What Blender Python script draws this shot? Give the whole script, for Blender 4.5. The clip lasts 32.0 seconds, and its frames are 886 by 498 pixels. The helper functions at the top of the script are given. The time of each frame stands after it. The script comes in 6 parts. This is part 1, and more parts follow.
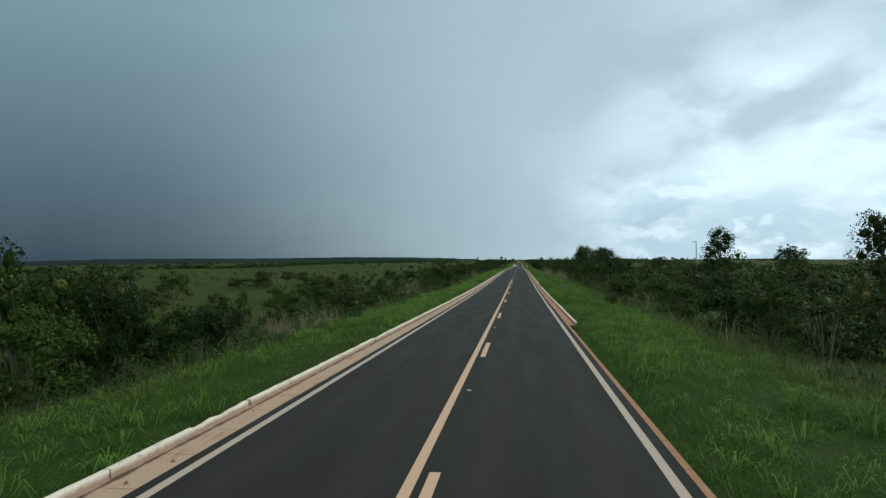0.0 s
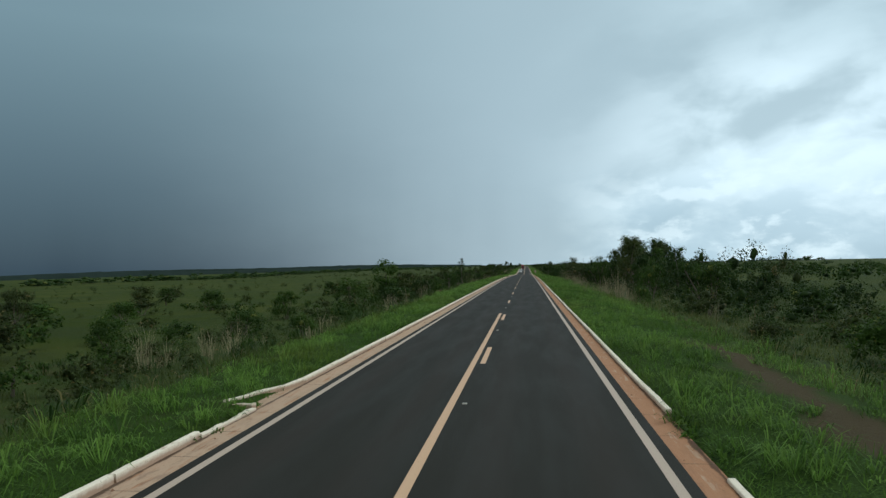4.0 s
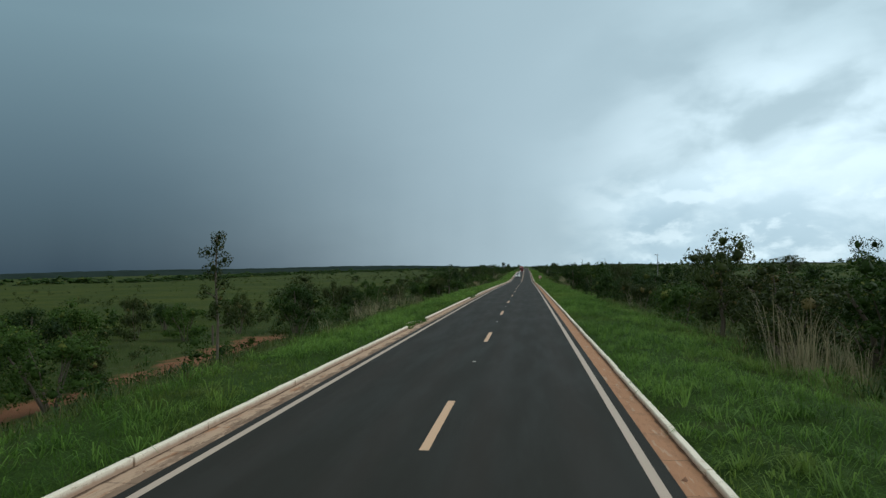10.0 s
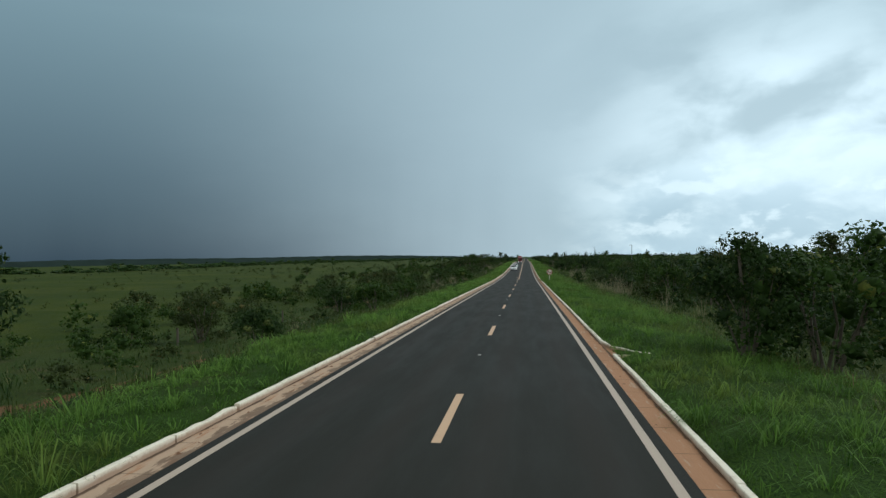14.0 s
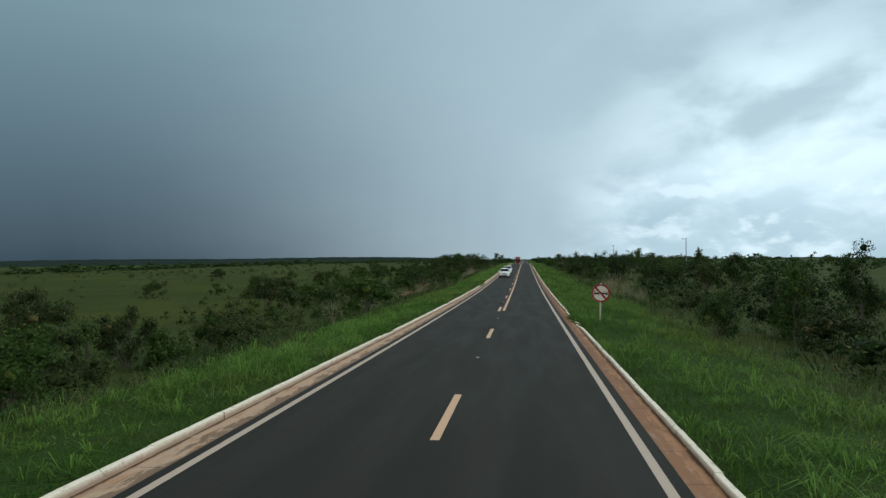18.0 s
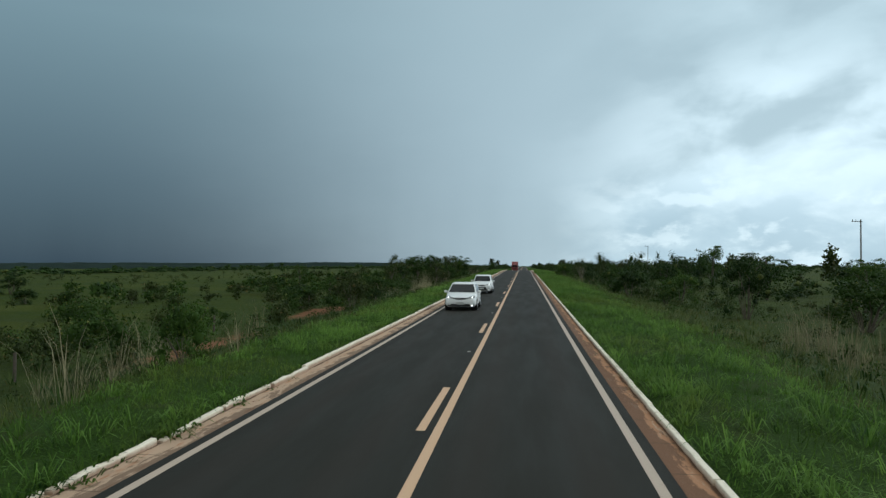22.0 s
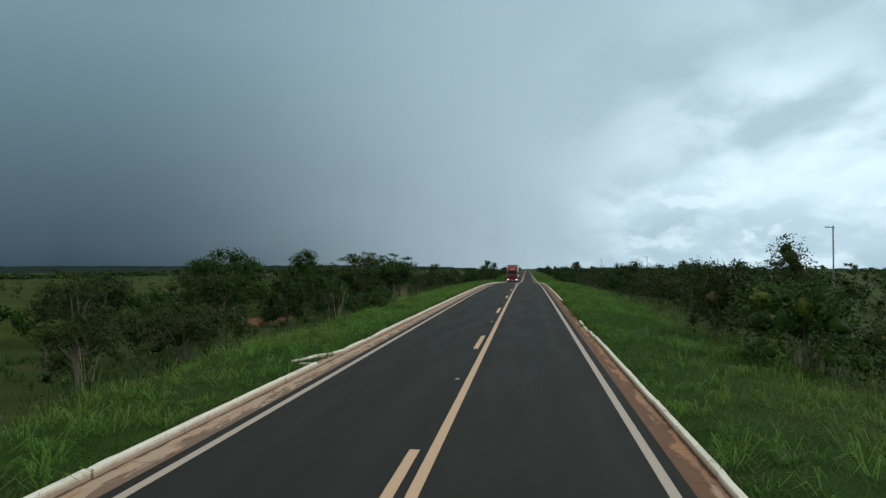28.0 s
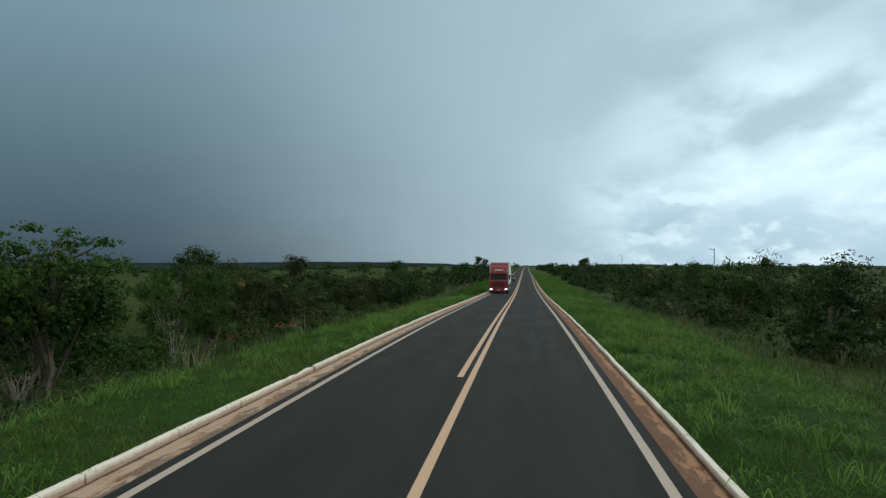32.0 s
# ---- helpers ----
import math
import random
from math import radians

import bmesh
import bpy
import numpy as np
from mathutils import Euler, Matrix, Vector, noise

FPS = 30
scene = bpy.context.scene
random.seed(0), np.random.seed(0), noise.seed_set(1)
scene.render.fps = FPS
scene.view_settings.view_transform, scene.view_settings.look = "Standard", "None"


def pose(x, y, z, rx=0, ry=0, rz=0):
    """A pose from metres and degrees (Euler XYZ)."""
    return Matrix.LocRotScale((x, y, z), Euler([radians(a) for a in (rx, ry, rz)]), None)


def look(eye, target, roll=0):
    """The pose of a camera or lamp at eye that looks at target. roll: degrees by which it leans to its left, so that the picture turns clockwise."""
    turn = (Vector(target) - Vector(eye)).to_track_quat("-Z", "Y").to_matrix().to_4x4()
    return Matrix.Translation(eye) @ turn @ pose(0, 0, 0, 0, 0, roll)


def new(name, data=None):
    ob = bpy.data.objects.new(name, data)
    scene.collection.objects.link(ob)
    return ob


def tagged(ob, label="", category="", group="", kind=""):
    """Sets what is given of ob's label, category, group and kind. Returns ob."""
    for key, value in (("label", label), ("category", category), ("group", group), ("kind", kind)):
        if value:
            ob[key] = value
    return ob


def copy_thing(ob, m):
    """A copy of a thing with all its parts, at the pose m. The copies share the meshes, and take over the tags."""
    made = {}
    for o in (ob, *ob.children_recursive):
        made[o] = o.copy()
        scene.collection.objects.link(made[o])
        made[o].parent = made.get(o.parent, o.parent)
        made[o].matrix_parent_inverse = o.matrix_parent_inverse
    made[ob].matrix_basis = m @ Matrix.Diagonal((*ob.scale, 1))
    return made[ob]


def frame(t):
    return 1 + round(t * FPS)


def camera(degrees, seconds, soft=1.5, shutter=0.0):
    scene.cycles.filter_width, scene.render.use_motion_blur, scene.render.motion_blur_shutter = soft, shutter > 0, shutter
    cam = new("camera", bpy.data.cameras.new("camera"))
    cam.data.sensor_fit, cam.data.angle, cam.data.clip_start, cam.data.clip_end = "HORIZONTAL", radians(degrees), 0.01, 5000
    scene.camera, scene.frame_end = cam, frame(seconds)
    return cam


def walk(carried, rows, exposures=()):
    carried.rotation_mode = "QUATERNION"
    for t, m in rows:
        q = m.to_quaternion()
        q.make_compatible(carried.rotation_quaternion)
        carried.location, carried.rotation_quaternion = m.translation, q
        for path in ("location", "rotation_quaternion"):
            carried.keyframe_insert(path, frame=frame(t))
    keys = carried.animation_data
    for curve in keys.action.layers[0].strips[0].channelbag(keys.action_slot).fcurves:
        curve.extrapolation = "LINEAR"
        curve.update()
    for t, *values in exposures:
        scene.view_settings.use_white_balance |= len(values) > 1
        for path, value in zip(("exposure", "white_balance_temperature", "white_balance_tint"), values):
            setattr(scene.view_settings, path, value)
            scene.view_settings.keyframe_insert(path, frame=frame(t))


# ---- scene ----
# ---- camera and its path ----
cam = camera(63.5, 32.0, soft=1.4)
PATH = [
    (0, 1.213, -0.231, 2.673, 90.778, 0.000, 6.109),
    (0.5, 1.234, 9.807, 2.555, 90.373, 0.100, 6.176),
    (1, 1.265, 19.892, 2.441, 90.488, 0.500, 6.176),
    (1.5, 1.322, 30.039, 2.332, 90.699, 0.500, 6.449),
    (2, 1.375, 40.229, 2.228, 91.019, 0.300, 6.381),
    (2.5, 1.376, 50.440, 2.128, 90.856, 0.700, 6.382),
    (3, 1.368, 60.677, 2.034, 91.066, 0.700, 6.520),
    (3.5, 1.373, 70.943, 1.954, 91.089, 0.300, 6.653),
    (4, 1.378, 81.217, 1.895, 91.310, 1.000, 6.654),
    (4.5, 1.379, 91.475, 1.856, 91.517, -0.200, 6.928),
    (6.5, 1.350, 132.016, 1.769, 90.997, 0.100, 6.448),
    (7, 1.357, 142.037, 1.758, 91.620, 0.100, 6.241),
    (7.5, 1.400, 152.090, 1.746, 91.585, 0.400, 6.174),
    (8, 1.451, 162.204, 1.733, 91.180, 0.500, 6.175),
    (8.5, 1.514, 172.371, 1.717, 91.369, 1.000, 6.109),
    (9, 1.570, 182.523, 1.699, 91.371, 1.000, 6.243),
    (9.5, 1.577, 192.579, 1.679, 91.385, 1.100, 6.381),
    (10, 1.567, 202.519, 1.652, 91.416, 0.700, 6.653),
    (10.5, 1.507, 212.409, 1.615, 91.309, 0.400, 6.724),
    (11, 1.449, 222.355, 1.568, 90.962, -0.200, 6.724),
    (11.5, 1.457, 232.411, 1.510, 91.230, 0.300, 6.858),
    (12, 1.470, 242.534, 1.446, 91.218, 0.200, 6.791),
    (12.5, 1.448, 252.625, 1.376, 91.042, -0.100, 6.858),
    (13, 1.421, 262.626, 1.302, 90.906, -0.100, 6.930),
    (13.5, 1.396, 272.556, 1.224, 91.194, 0.000, 6.791),
    (14, 1.374, 282.472, 1.141, 90.628, 0.500, 6.587),
    (14.5, 1.370, 292.400, 1.053, 90.651, 0.700, 6.654),
    (16.5, 1.396, 332.114, 0.630, 90.535, -0.300, 6.654),
    (17, 1.398, 342.082, 0.510, 90.341, 0.400, 6.654),
    (17.5, 1.409, 352.061, 0.390, 91.103, -0.200, 6.586),
    (18, 1.422, 362.030, 0.271, 90.801, 0.200, 6.520),
    (18.5, 1.438, 371.971, 0.151, 90.558, -0.100, 6.520),
    (19, 1.457, 381.885, 0.033, 90.839, -0.100, 6.519),
    (19.5, 1.485, 391.793, -0.074, 90.642, 0.000, 6.654),
    (20, 1.506, 401.716, -0.164, 91.103, -0.200, 6.586),
    (20.5, 1.479, 411.667, -0.237, 90.490, -0.100, 6.654),
    (21, 1.452, 421.655, -0.292, 91.112, -0.700, 6.653),
    (21.5, 1.470, 431.668, -0.324, 91.332, -0.600, 6.652),
    (22, 1.497, 441.672, -0.330, 91.300, -0.300, 6.447),
    (22.5, 1.527, 451.641, -0.309, 91.727, -0.200, 6.446),
    (23, 1.550, 461.590, -0.269, 91.862, -0.200, 6.651),
    (23.5, 1.526, 471.555, -0.211, 91.794, -0.200, 6.651),
    (24, 1.501, 481.543, -0.138, 91.575, -0.300, 6.652),
    (24.5, 1.512, 491.511, -0.058, 92.048, 0.200, 6.583),
    (25, 1.527, 501.411, 0.021, 92.014, -0.100, 6.583),
    (25.5, 1.530, 511.220, 0.100, 92.173, -0.500, 6.787),
    (27.5, 1.450, 549.507, 0.406, 91.934, -0.200, 6.583),
    (28, 1.450, 558.902, 0.481, 91.518, -0.200, 6.723),
    (28.5, 1.450, 568.202, 0.556, 92.137, -0.200, 6.721),
    (29, 1.446, 577.440, 0.630, 92.045, -0.400, 6.788),
    (29.5, 1.429, 586.711, 0.704, 91.805, -0.100, 6.789),
    (30, 1.412, 596.076, 0.779, 91.953, -0.600, 6.855),
    (30.5, 1.411, 605.515, 0.852, 91.617, -0.500, 6.857),
    (31, 1.414, 614.984, 0.915, 91.726, -0.200, 6.789),
    (31.5, 1.414, 624.453, 0.966, 91.551, -0.500, 6.723),
    (32, 1.413, 633.908, 1.002, 91.238, -0.200, 6.586),
]
walk(cam, [(t, pose(x, y, z, rx, ry, rz)) for t, x, y, z, rx, ry, rz in PATH],
     exposures=((0, 0.05, 5900, 4), (2.5, 0.0, 5900, 4), (13, 0.0, 5900, 4), (14, 0.04, 5900, 4), (18, 0.0, 5900, 4), (22, 0.0, 5900, 4), (24, -0.04, 5900, 4), (31, -0.04, 5900, 4), (32, -0.01, 5900, 4)))

# ---- sky and light ----
SUN_ROT = radians(62)      # the bright part of the sky lies ahead to the right
SUN_EL = radians(38)
world = bpy.data.worlds.new("storm_sky")
scene.world = world
world.use_nodes = True


class Graph:
    """Short names for building node trees."""

    def __init__(self, tree):
        self.tree = tree
        self.n, self.l = tree.nodes, tree.links

    def put(self, a, socket):
        if isinstance(a, bpy.types.NodeSocket):
            self.l.new(a, socket)
        elif a is not None:
            if socket.type == "RGBA" and len(a) == 3:
                a = (*a, 1)
            socket.default_value = a

    def math(self, op, a, b=None, c=None, clamp=False):
        n = self.n.new("ShaderNodeMath")
        n.operation, n.use_clamp = op, clamp
        for v, s in zip((a, b, c), n.inputs):
            self.put(v, s)
        return n.outputs[0]

    def ramp(self, x, lo, hi, a=0.0, b=1.0):
        n = self.n.new("ShaderNodeMapRange")
        n.interpolation_type = "SMOOTHSTEP"
        for v, k in ((x, 0), (lo, 1), (hi, 2), (a, 3), (b, 4)):
            self.put(v, n.inputs[k])
        return n.outputs[0]

    def mix(self, f, a, b, mode="MIX"):
        n = self.n.new("ShaderNodeMix")
        n.data_type, n.blend_type = "RGBA", mode
        self.put(f, n.inputs[0])
        self.put(a, n.inputs[6])
        self.put(b, n.inputs[7])
        return n.outputs[2]

    def noise(self, vec, scale, detail=4.0, rough=0.55, distort=0.0):
        n = self.n.new("ShaderNodeTexNoise")
        self.put(vec, n.inputs["Vector"])
        n.inputs["Scale"].default_value = scale
        n.inputs["Detail"].default_value = detail
        n.inputs["Roughness"].default_value = rough
        n.inputs["Distortion"].default_value = distort
        return n.outputs[0]

    def vec(self, x, y, z):
        n = self.n.new("ShaderNodeCombineXYZ")
        for v, s in zip((x, y, z), n.inputs):
            self.put(v, s)
        return n.outputs[0]

    def xyz(self, v):
        n = self.n.new("ShaderNodeSeparateXYZ")
        self.put(v, n.inputs[0])
        return n.outputs[:]

    def coord(self, which):
        return self.n.new("ShaderNodeTexCoord").outputs[which]


def sky():
    world.node_tree.nodes.clear()
    g = Graph(world.node_tree)
    x, y, z = g.xyz(g.coord("Generated"))
    az = g.math("ARCTAN2", x, y)                 # 0 ahead, positive to the right
    flat = g.math("SQRT", g.math("ADD", g.math("MULTIPLY", x, x), g.math("MULTIPLY", y, y)))
    el = g.math("ARCTAN2", z, flat)
    # the storm: a dark curtain of rain ahead to the left, paler towards the right and upwards
    v = g.vec(az, g.math("MULTIPLY", el, 2.2), 0.0)
    wob = g.math("SUBTRACT", g.noise(v, 2.4, 5), 0.5)
    side = g.math("ADD", az, g.math("MULTIPLY", wob, 0.12))
    pale = g.ramp(side, -0.70, 0.06)
    up = g.math("DIVIDE", el, 0.31, clamp=True)
    low = g.mix(g.math("POWER", pale, 1.9), (0.036, 0.058, 0.080), (0.47, 0.56, 0.60))
    high = g.mix(g.math("POWER", pale, 1.3), (0.205, 0.288, 0.32), (0.42, 0.515, 0.55))
    col = g.mix(up, low, high)
    # rain shafts: faint upright streaks
    shaft = g.noise(g.vec(g.math("MULTIPLY", az, 16.0), g.math("MULTIPLY", el, 1.2), 2.0), 1.0, 3, 0.5)
    col = g.mix(g.math("MULTIPLY", g.ramp(el, 0.22, 0.0), g.math("MULTIPLY", shaft, 0.22)), col, (0.11, 0.16, 0.19))
    # bright broken cloud to the right: soft sheets, tilted a little
    tilt = g.math("ADD", el, g.math("MULTIPLY", az, -0.10))
    warp = g.math("MULTIPLY", g.math("SUBTRACT", g.noise(g.vec(g.math("MULTIPLY", az, 7.0), g.math("MULTIPLY", el, 12.0), 1.3), 1.0, 4, 0.5), 0.5), 0.6)
    sheet = g.noise(g.vec(g.math("ADD", g.math("MULTIPLY", az, 5.5), warp), g.math("ADD", g.math("MULTIPLY", tilt, 10.5), warp), 5.1), 1.0, 5, 0.46, 0.1)
    dx = g.math("DIVIDE", g.math("SUBTRACT", az, 0.32), 0.28)
    dy = g.math("DIVIDE", g.math("SUBTRACT", el, 0.13), 0.13)
    glow = g.ramp(g.math("ADD", g.math("MULTIPLY", dx, dx), g.math("MULTIPLY", dy, dy)), 1.7, 0.0)
    soft = g.ramp(sheet, 0.30, 0.70)
    lit = g.mix(soft, (0.44, 0.54, 0.575), (0.62, 0.735, 0.77))
    lit = g.mix(g.math("MULTIPLY", glow, g.ramp(sheet, 0.34, 0.56, 0.15, 1.0)), lit, (0.88, 0.995, 1.03))
    right = g.ramp(g.math("ADD", side, g.math("MULTIPLY", el, -0.30)), -0.10, 0.28)
    col = g.mix(right, col, lit)
    # heaped cloud low over the right horizon, with grey feet and blue-grey gaps
    heap = g.noise(g.vec(g.math("MULTIPLY", az, 10.0), g.math("MULTIPLY", el, 18.0), 7.7), 1.0, 7, 0.52, 0.15)
    crest = g.noise(g.vec(g.math("MULTIPLY", az, 10.0), g.math("ADD", g.math("MULTIPLY", el, 18.0), 0.30), 7.7), 1.0, 7, 0.52, 0.15)
    band = g.math("MULTIPLY", g.ramp(az, 0.02, 0.16), g.ramp(el, 0.15, 0.05))
    heapc = g.mix(g.ramp(heap, 0.40, 0.62), (0.45, 0.575, 0.645), (0.70, 0.81, 0.85))
    rim = g.ramp(g.math("SUBTRACT", heap, crest), 0.0, 0.10)
    heapc = g.mix(g.math("MULTIPLY", rim, 0.6), heapc, (0.90, 0.99, 1.01))
    col = g.mix(g.math("MULTIPLY", band, 0.75), col, heapc)
    # grey cover overhead and behind
    back = g.ramp(g.math("ABSOLUTE", az), 1.0, 1.9)
    col = g.mix(back, col, (0.66, 0.66, 0.60))
    over = g.ramp(el, 0.45, 1.1)
    col = g.mix(over, col, (0.70, 0.70, 0.64))
    nish = g.n.new("ShaderNodeTexSky")
    nish.sky_type, nish.sun_disc = "NISHITA", False
    nish.sun_elevation, nish.sun_rotation = SUN_EL, SUN_ROT
    air = g.n.new("ShaderNodeBackground")
    g.put(nish.outputs[0], air.inputs[0])
    air.inputs[1].default_value = 0.003
    cover = g.n.new("ShaderNodeBackground")
    g.put(col, cover.inputs[0])
    cover.inputs[1].default_value = 1.0
    both = g.n.new("ShaderNodeAddShader")
    g.l.new(air.outputs[0], both.inputs[0])
    g.l.new(cover.outputs[0], both.inputs[1])
    out = g.n.new("ShaderNodeOutputWorld")
    g.l.new(both.outputs[0], out.inputs[0])


sky()
sun = new("sun", bpy.data.lights.new("sun", "SUN"))
sun.data.energy, sun.data.angle, sun.data.color = 1.2, radians(20), (1.0, 0.97, 0.92)
sun.matrix_world = look((0, 0, 0), (-math.sin(SUN_ROT) * math.cos(SUN_EL), -math.cos(SUN_ROT) * math.cos(SUN_EL), -math.sin(SUN_EL)))

# ---- materials ----

# the worn red track on one side: its distance from the road's middle, and where it lies bare (from, half its length)
TRACK_Y, TRACK_X = (150.0, 190.0, 235.0, 262.0, 300.0, 320.0, 380.0, 410.0, 490.0, 522.0, 600.0, 700.0), (10.0, 12.5, 18.6, 21.5, 19.5, 15.4, 24.5, 21.0, 18.6, 20.2, 24.0, 23.5)
BARE_SOIL = ((180.0, 9.0), (244.0, 22.0), (315.0, 8.0), (384.0, 7.0), (486.0, 9.0), (518.0, 9.0), (634.0, 14.0), (656.0, 8.0), (700.0, 10.0))


def material(name, rough=0.8, spec=0.3):
    m = bpy.data.materials.new(name)
    m.use_nodes = True
    g = Graph(m.node_tree)
    b = g.n["Principled BSDF"]
    b.inputs["Roughness"].default_value = rough
    b.inputs["Specular IOR Level"].default_value = spec
    return m, g, b


def bump(g, b, height, strength=0.3, distance=0.02):
    n = g.n.new("ShaderNodeBump")
    n.inputs["Strength"].default_value, n.inputs["Distance"].default_value = strength, distance
    g.put(height, n.inputs["Height"])
    g.l.new(n.outputs[0], b.inputs["Normal"])


def plain(name, col, rough=0.6, spec=0.4, metal=0.0, vary=0.12, scale=6.0, emit=0.0):
    m, g, b = material(name, rough, spec)
    k = g.noise(g.coord("Object"), scale, 5)
    dark = tuple(c * (1 - vary) for c in col)
    light = tuple(min(1, c * (1 + vary)) for c in col)
    g.put(g.mix(k, dark, light), b.inputs["Base Color"])
    b.inputs["Metallic"].default_value = metal
    if emit:
        b.inputs["Emission Color"].default_value = (*col, 1)
        b.inputs["Emission Strength"].default_value = emit
    return m


def position(g):
    return g.n.new("ShaderNodeNewGeometry").outputs["Position"]


def mat_asphalt():
    m, g, b = material("asphalt", 0.8, 0.12)
    p = position(g)
    x, y, z = g.xyz(p)
    fine = g.noise(p, 90, 3, 0.7)
    blot = g.noise(g.vec(x, g.math("MULTIPLY", y, 0.12), 0.0), 1.6, 5, 0.6)
    col = g.mix(fine, (0.0138, 0.0137, 0.0112), (0.0286, 0.0278, 0.0226))
    # wheel tracks worn a little paler and browner
    track = g.ramp(g.math("ABSOLUTE", g.math("SUBTRACT", g.math("ABSOLUTE", g.math("SUBTRACT", g.math("ABSOLUTE", x), 1.6)), 0.8)), 0.5, 0.1)
    col = g.mix(g.math("MULTIPLY", track, g.math("MULTIPLY", blot, 0.55)), col, (0.036, 0.030, 0.026))
    g.put(col, b.inputs["Base Color"])
    g.put(g.ramp(blot, 0.3, 0.7, 0.72, 0.86), b.inputs["Roughness"])
    bump(g, b, fine, 0.35, 0.006)
    return m


def mat_paint(name, col):
    m, g, b = material(name, 0.6, 0.3)
    p = position(g)
    wear = g.noise(p, 14, 6, 0.7)
    fine = g.noise(p, 120, 2, 0.6)
    c = g.mix(g.ramp(wear, 0.60, 0.78), col, tuple(0.55 * v for v in col))
    c = g.mix(g.ramp(fine, 0.62, 0.80), c, (0.10, 0.09, 0.08))
    g.put(c, b.inputs["Base Color"])
    bump(g, b, fine, 0.3, 0.004)
    return m


def mat_kerb():
    m, g, b = material("whitewashed_concrete", 0.85, 0.2)
    p = position(g)
    worn = g.noise(p, 5, 7, 0.7)
    fine = g.noise(p, 40, 4, 0.7)
    x, y, z = g.xyz(p)
    c = g.mix(fine, (0.64, 0.58, 0.47), (0.84, 0.78, 0.66))
    c = g.mix(g.ramp(worn, 0.55, 0.74), c, (0.40, 0.29, 0.20))
    c = g.mix(g.ramp(g.noise(p, 16, 6, 0.75), 0.60, 0.68, 0.0, 0.7), c, (0.20, 0.15, 0.11))
    lx, ly, lz = g.xyz(g.coord("Object"))
    # each block turns browner towards its bottom, with an uneven edge
    uneven_height = g.math("ADD", lz, g.math("MULTIPLY", g.math("SUBTRACT", worn, 0.5), 0.12))
    c = g.mix(g.ramp(uneven_height, 0.095, 0.015, 0.0, 0.8), c, (0.33, 0.19, 0.115))
    g.put(c, b.inputs["Base Color"])
    bump(g, b, fine, 0.5, 0.01)
    return m


def mat_gutter():
    m, g, b = material("silted_gutter_concrete", 0.92, 0.15)
    p = position(g)
    x, y, z = g.xyz(p)
    q = g.vec(g.math("MULTIPLY", x, 4.0), g.math("MULTIPLY", y, 0.5), 0.0)
    silt = g.noise(q, 2.0, 7, 0.65)
    fine = g.noise(p, 50, 4, 0.7)
    east = g.ramp(x, -1.0, 1.0)
    bare = g.mix(fine, (0.36, 0.25, 0.17), (0.48, 0.35, 0.25))
    mud = g.mix(fine, (0.29, 0.150, 0.080), (0.41, 0.225, 0.130))
    # more red silt lies on one side of the road than on the other
    share = g.ramp(g.math("ADD", silt, g.math("MULTIPLY", east, 0.20)), 0.52, 0.66)
    c = g.mix(share, bare, mud)
    wet = g.noise(g.vec(g.math("MULTIPLY", x, 5.0), g.math("MULTIPLY", y, 0.9), 4.0), 1.5, 7, 0.72)
    c = g.mix(g.math("MULTIPLY", g.ramp(wet, 0.60, 0.70, 0.0, 0.45), g.ramp(x, 1.0, -1.0, 0.35, 1.0)), c, (0.080, 0.048, 0.032))
    reach = g.ramp(g.noise(g.vec(0.0, y, 2.0), 0.018, 3), 0.50, 0.62)
    streak = g.math("MULTIPLY", g.ramp(g.noise(g.vec(g.math("MULTIPLY", x, 7.0), g.math("MULTIPLY", y, 1.3), 9.0), 1.0, 7, 0.75), 0.50, 0.57), reach)
    c = g.mix(g.math("MULTIPLY", streak, g.ramp(x, 1.0, -1.0, 0.25, 0.55)), c, (0.085, 0.045, 0.030))
    # a dark line along the foot of the kerb, and more mud further along the road
    foot = g.math("ADD", g.math("ABSOLUTE", g.math("SUBTRACT", g.math("ABSOLUTE", x), g.ramp(x, -1.0, 1.0, 3.87, 3.785))), g.math("MULTIPLY", g.math("SUBTRACT", g.noise(g.vec(0.0, g.math("MULTIPLY", y, 1.1), 3.0), 1.0, 6, 0.7), 0.5), 0.22))
    c = g.mix(g.ramp(foot, 0.055, 0.015, 0.0, 0.85), c, (0.062, 0.036, 0.024))
    silted = g.math("ADD", g.noise(g.vec(g.math("MULTIPLY", x, 3.0), g.math("MULTIPLY", y, 0.6), 6.0), 1.5, 8, 0.7), g.math("MULTIPLY", g.math("SUBTRACT", g.ramp(x, -1.0, 1.0, 3.58, 3.66), g.math("ABSOLUTE", x)), 0.75))
    later = g.math("MULTIPLY", g.ramp(g.math("SUBTRACT", y, g.math("MULTIPLY", east, 190.0)), 120.0, 240.0), g.ramp(silted, 0.47, 0.55))
    c = g.mix(g.math("MULTIPLY", later, g.ramp(x, 1.0, -1.0, 0.70, 0.66)), c, g.mix(fine, (0.050, 0.030, 0.020), (0.105, 0.060, 0.040)))
    joint = g.math("FRACT", g.math("DIVIDE", y, 1.6))
    c = g.mix(g.math("MULTIPLY", g.ramp(g.math("ABSOLUTE", g.math("SUBTRACT", joint, 0.5)), 0.488, 0.495), 0.6), c, (0.06, 0.045, 0.03))
    g.put(c, b.inputs["Base Color"])
    bump(g, b, g.math("ADD", silt, g.math("MULTIPLY", fine, 0.4)), 0.5, 0.03)
    return m


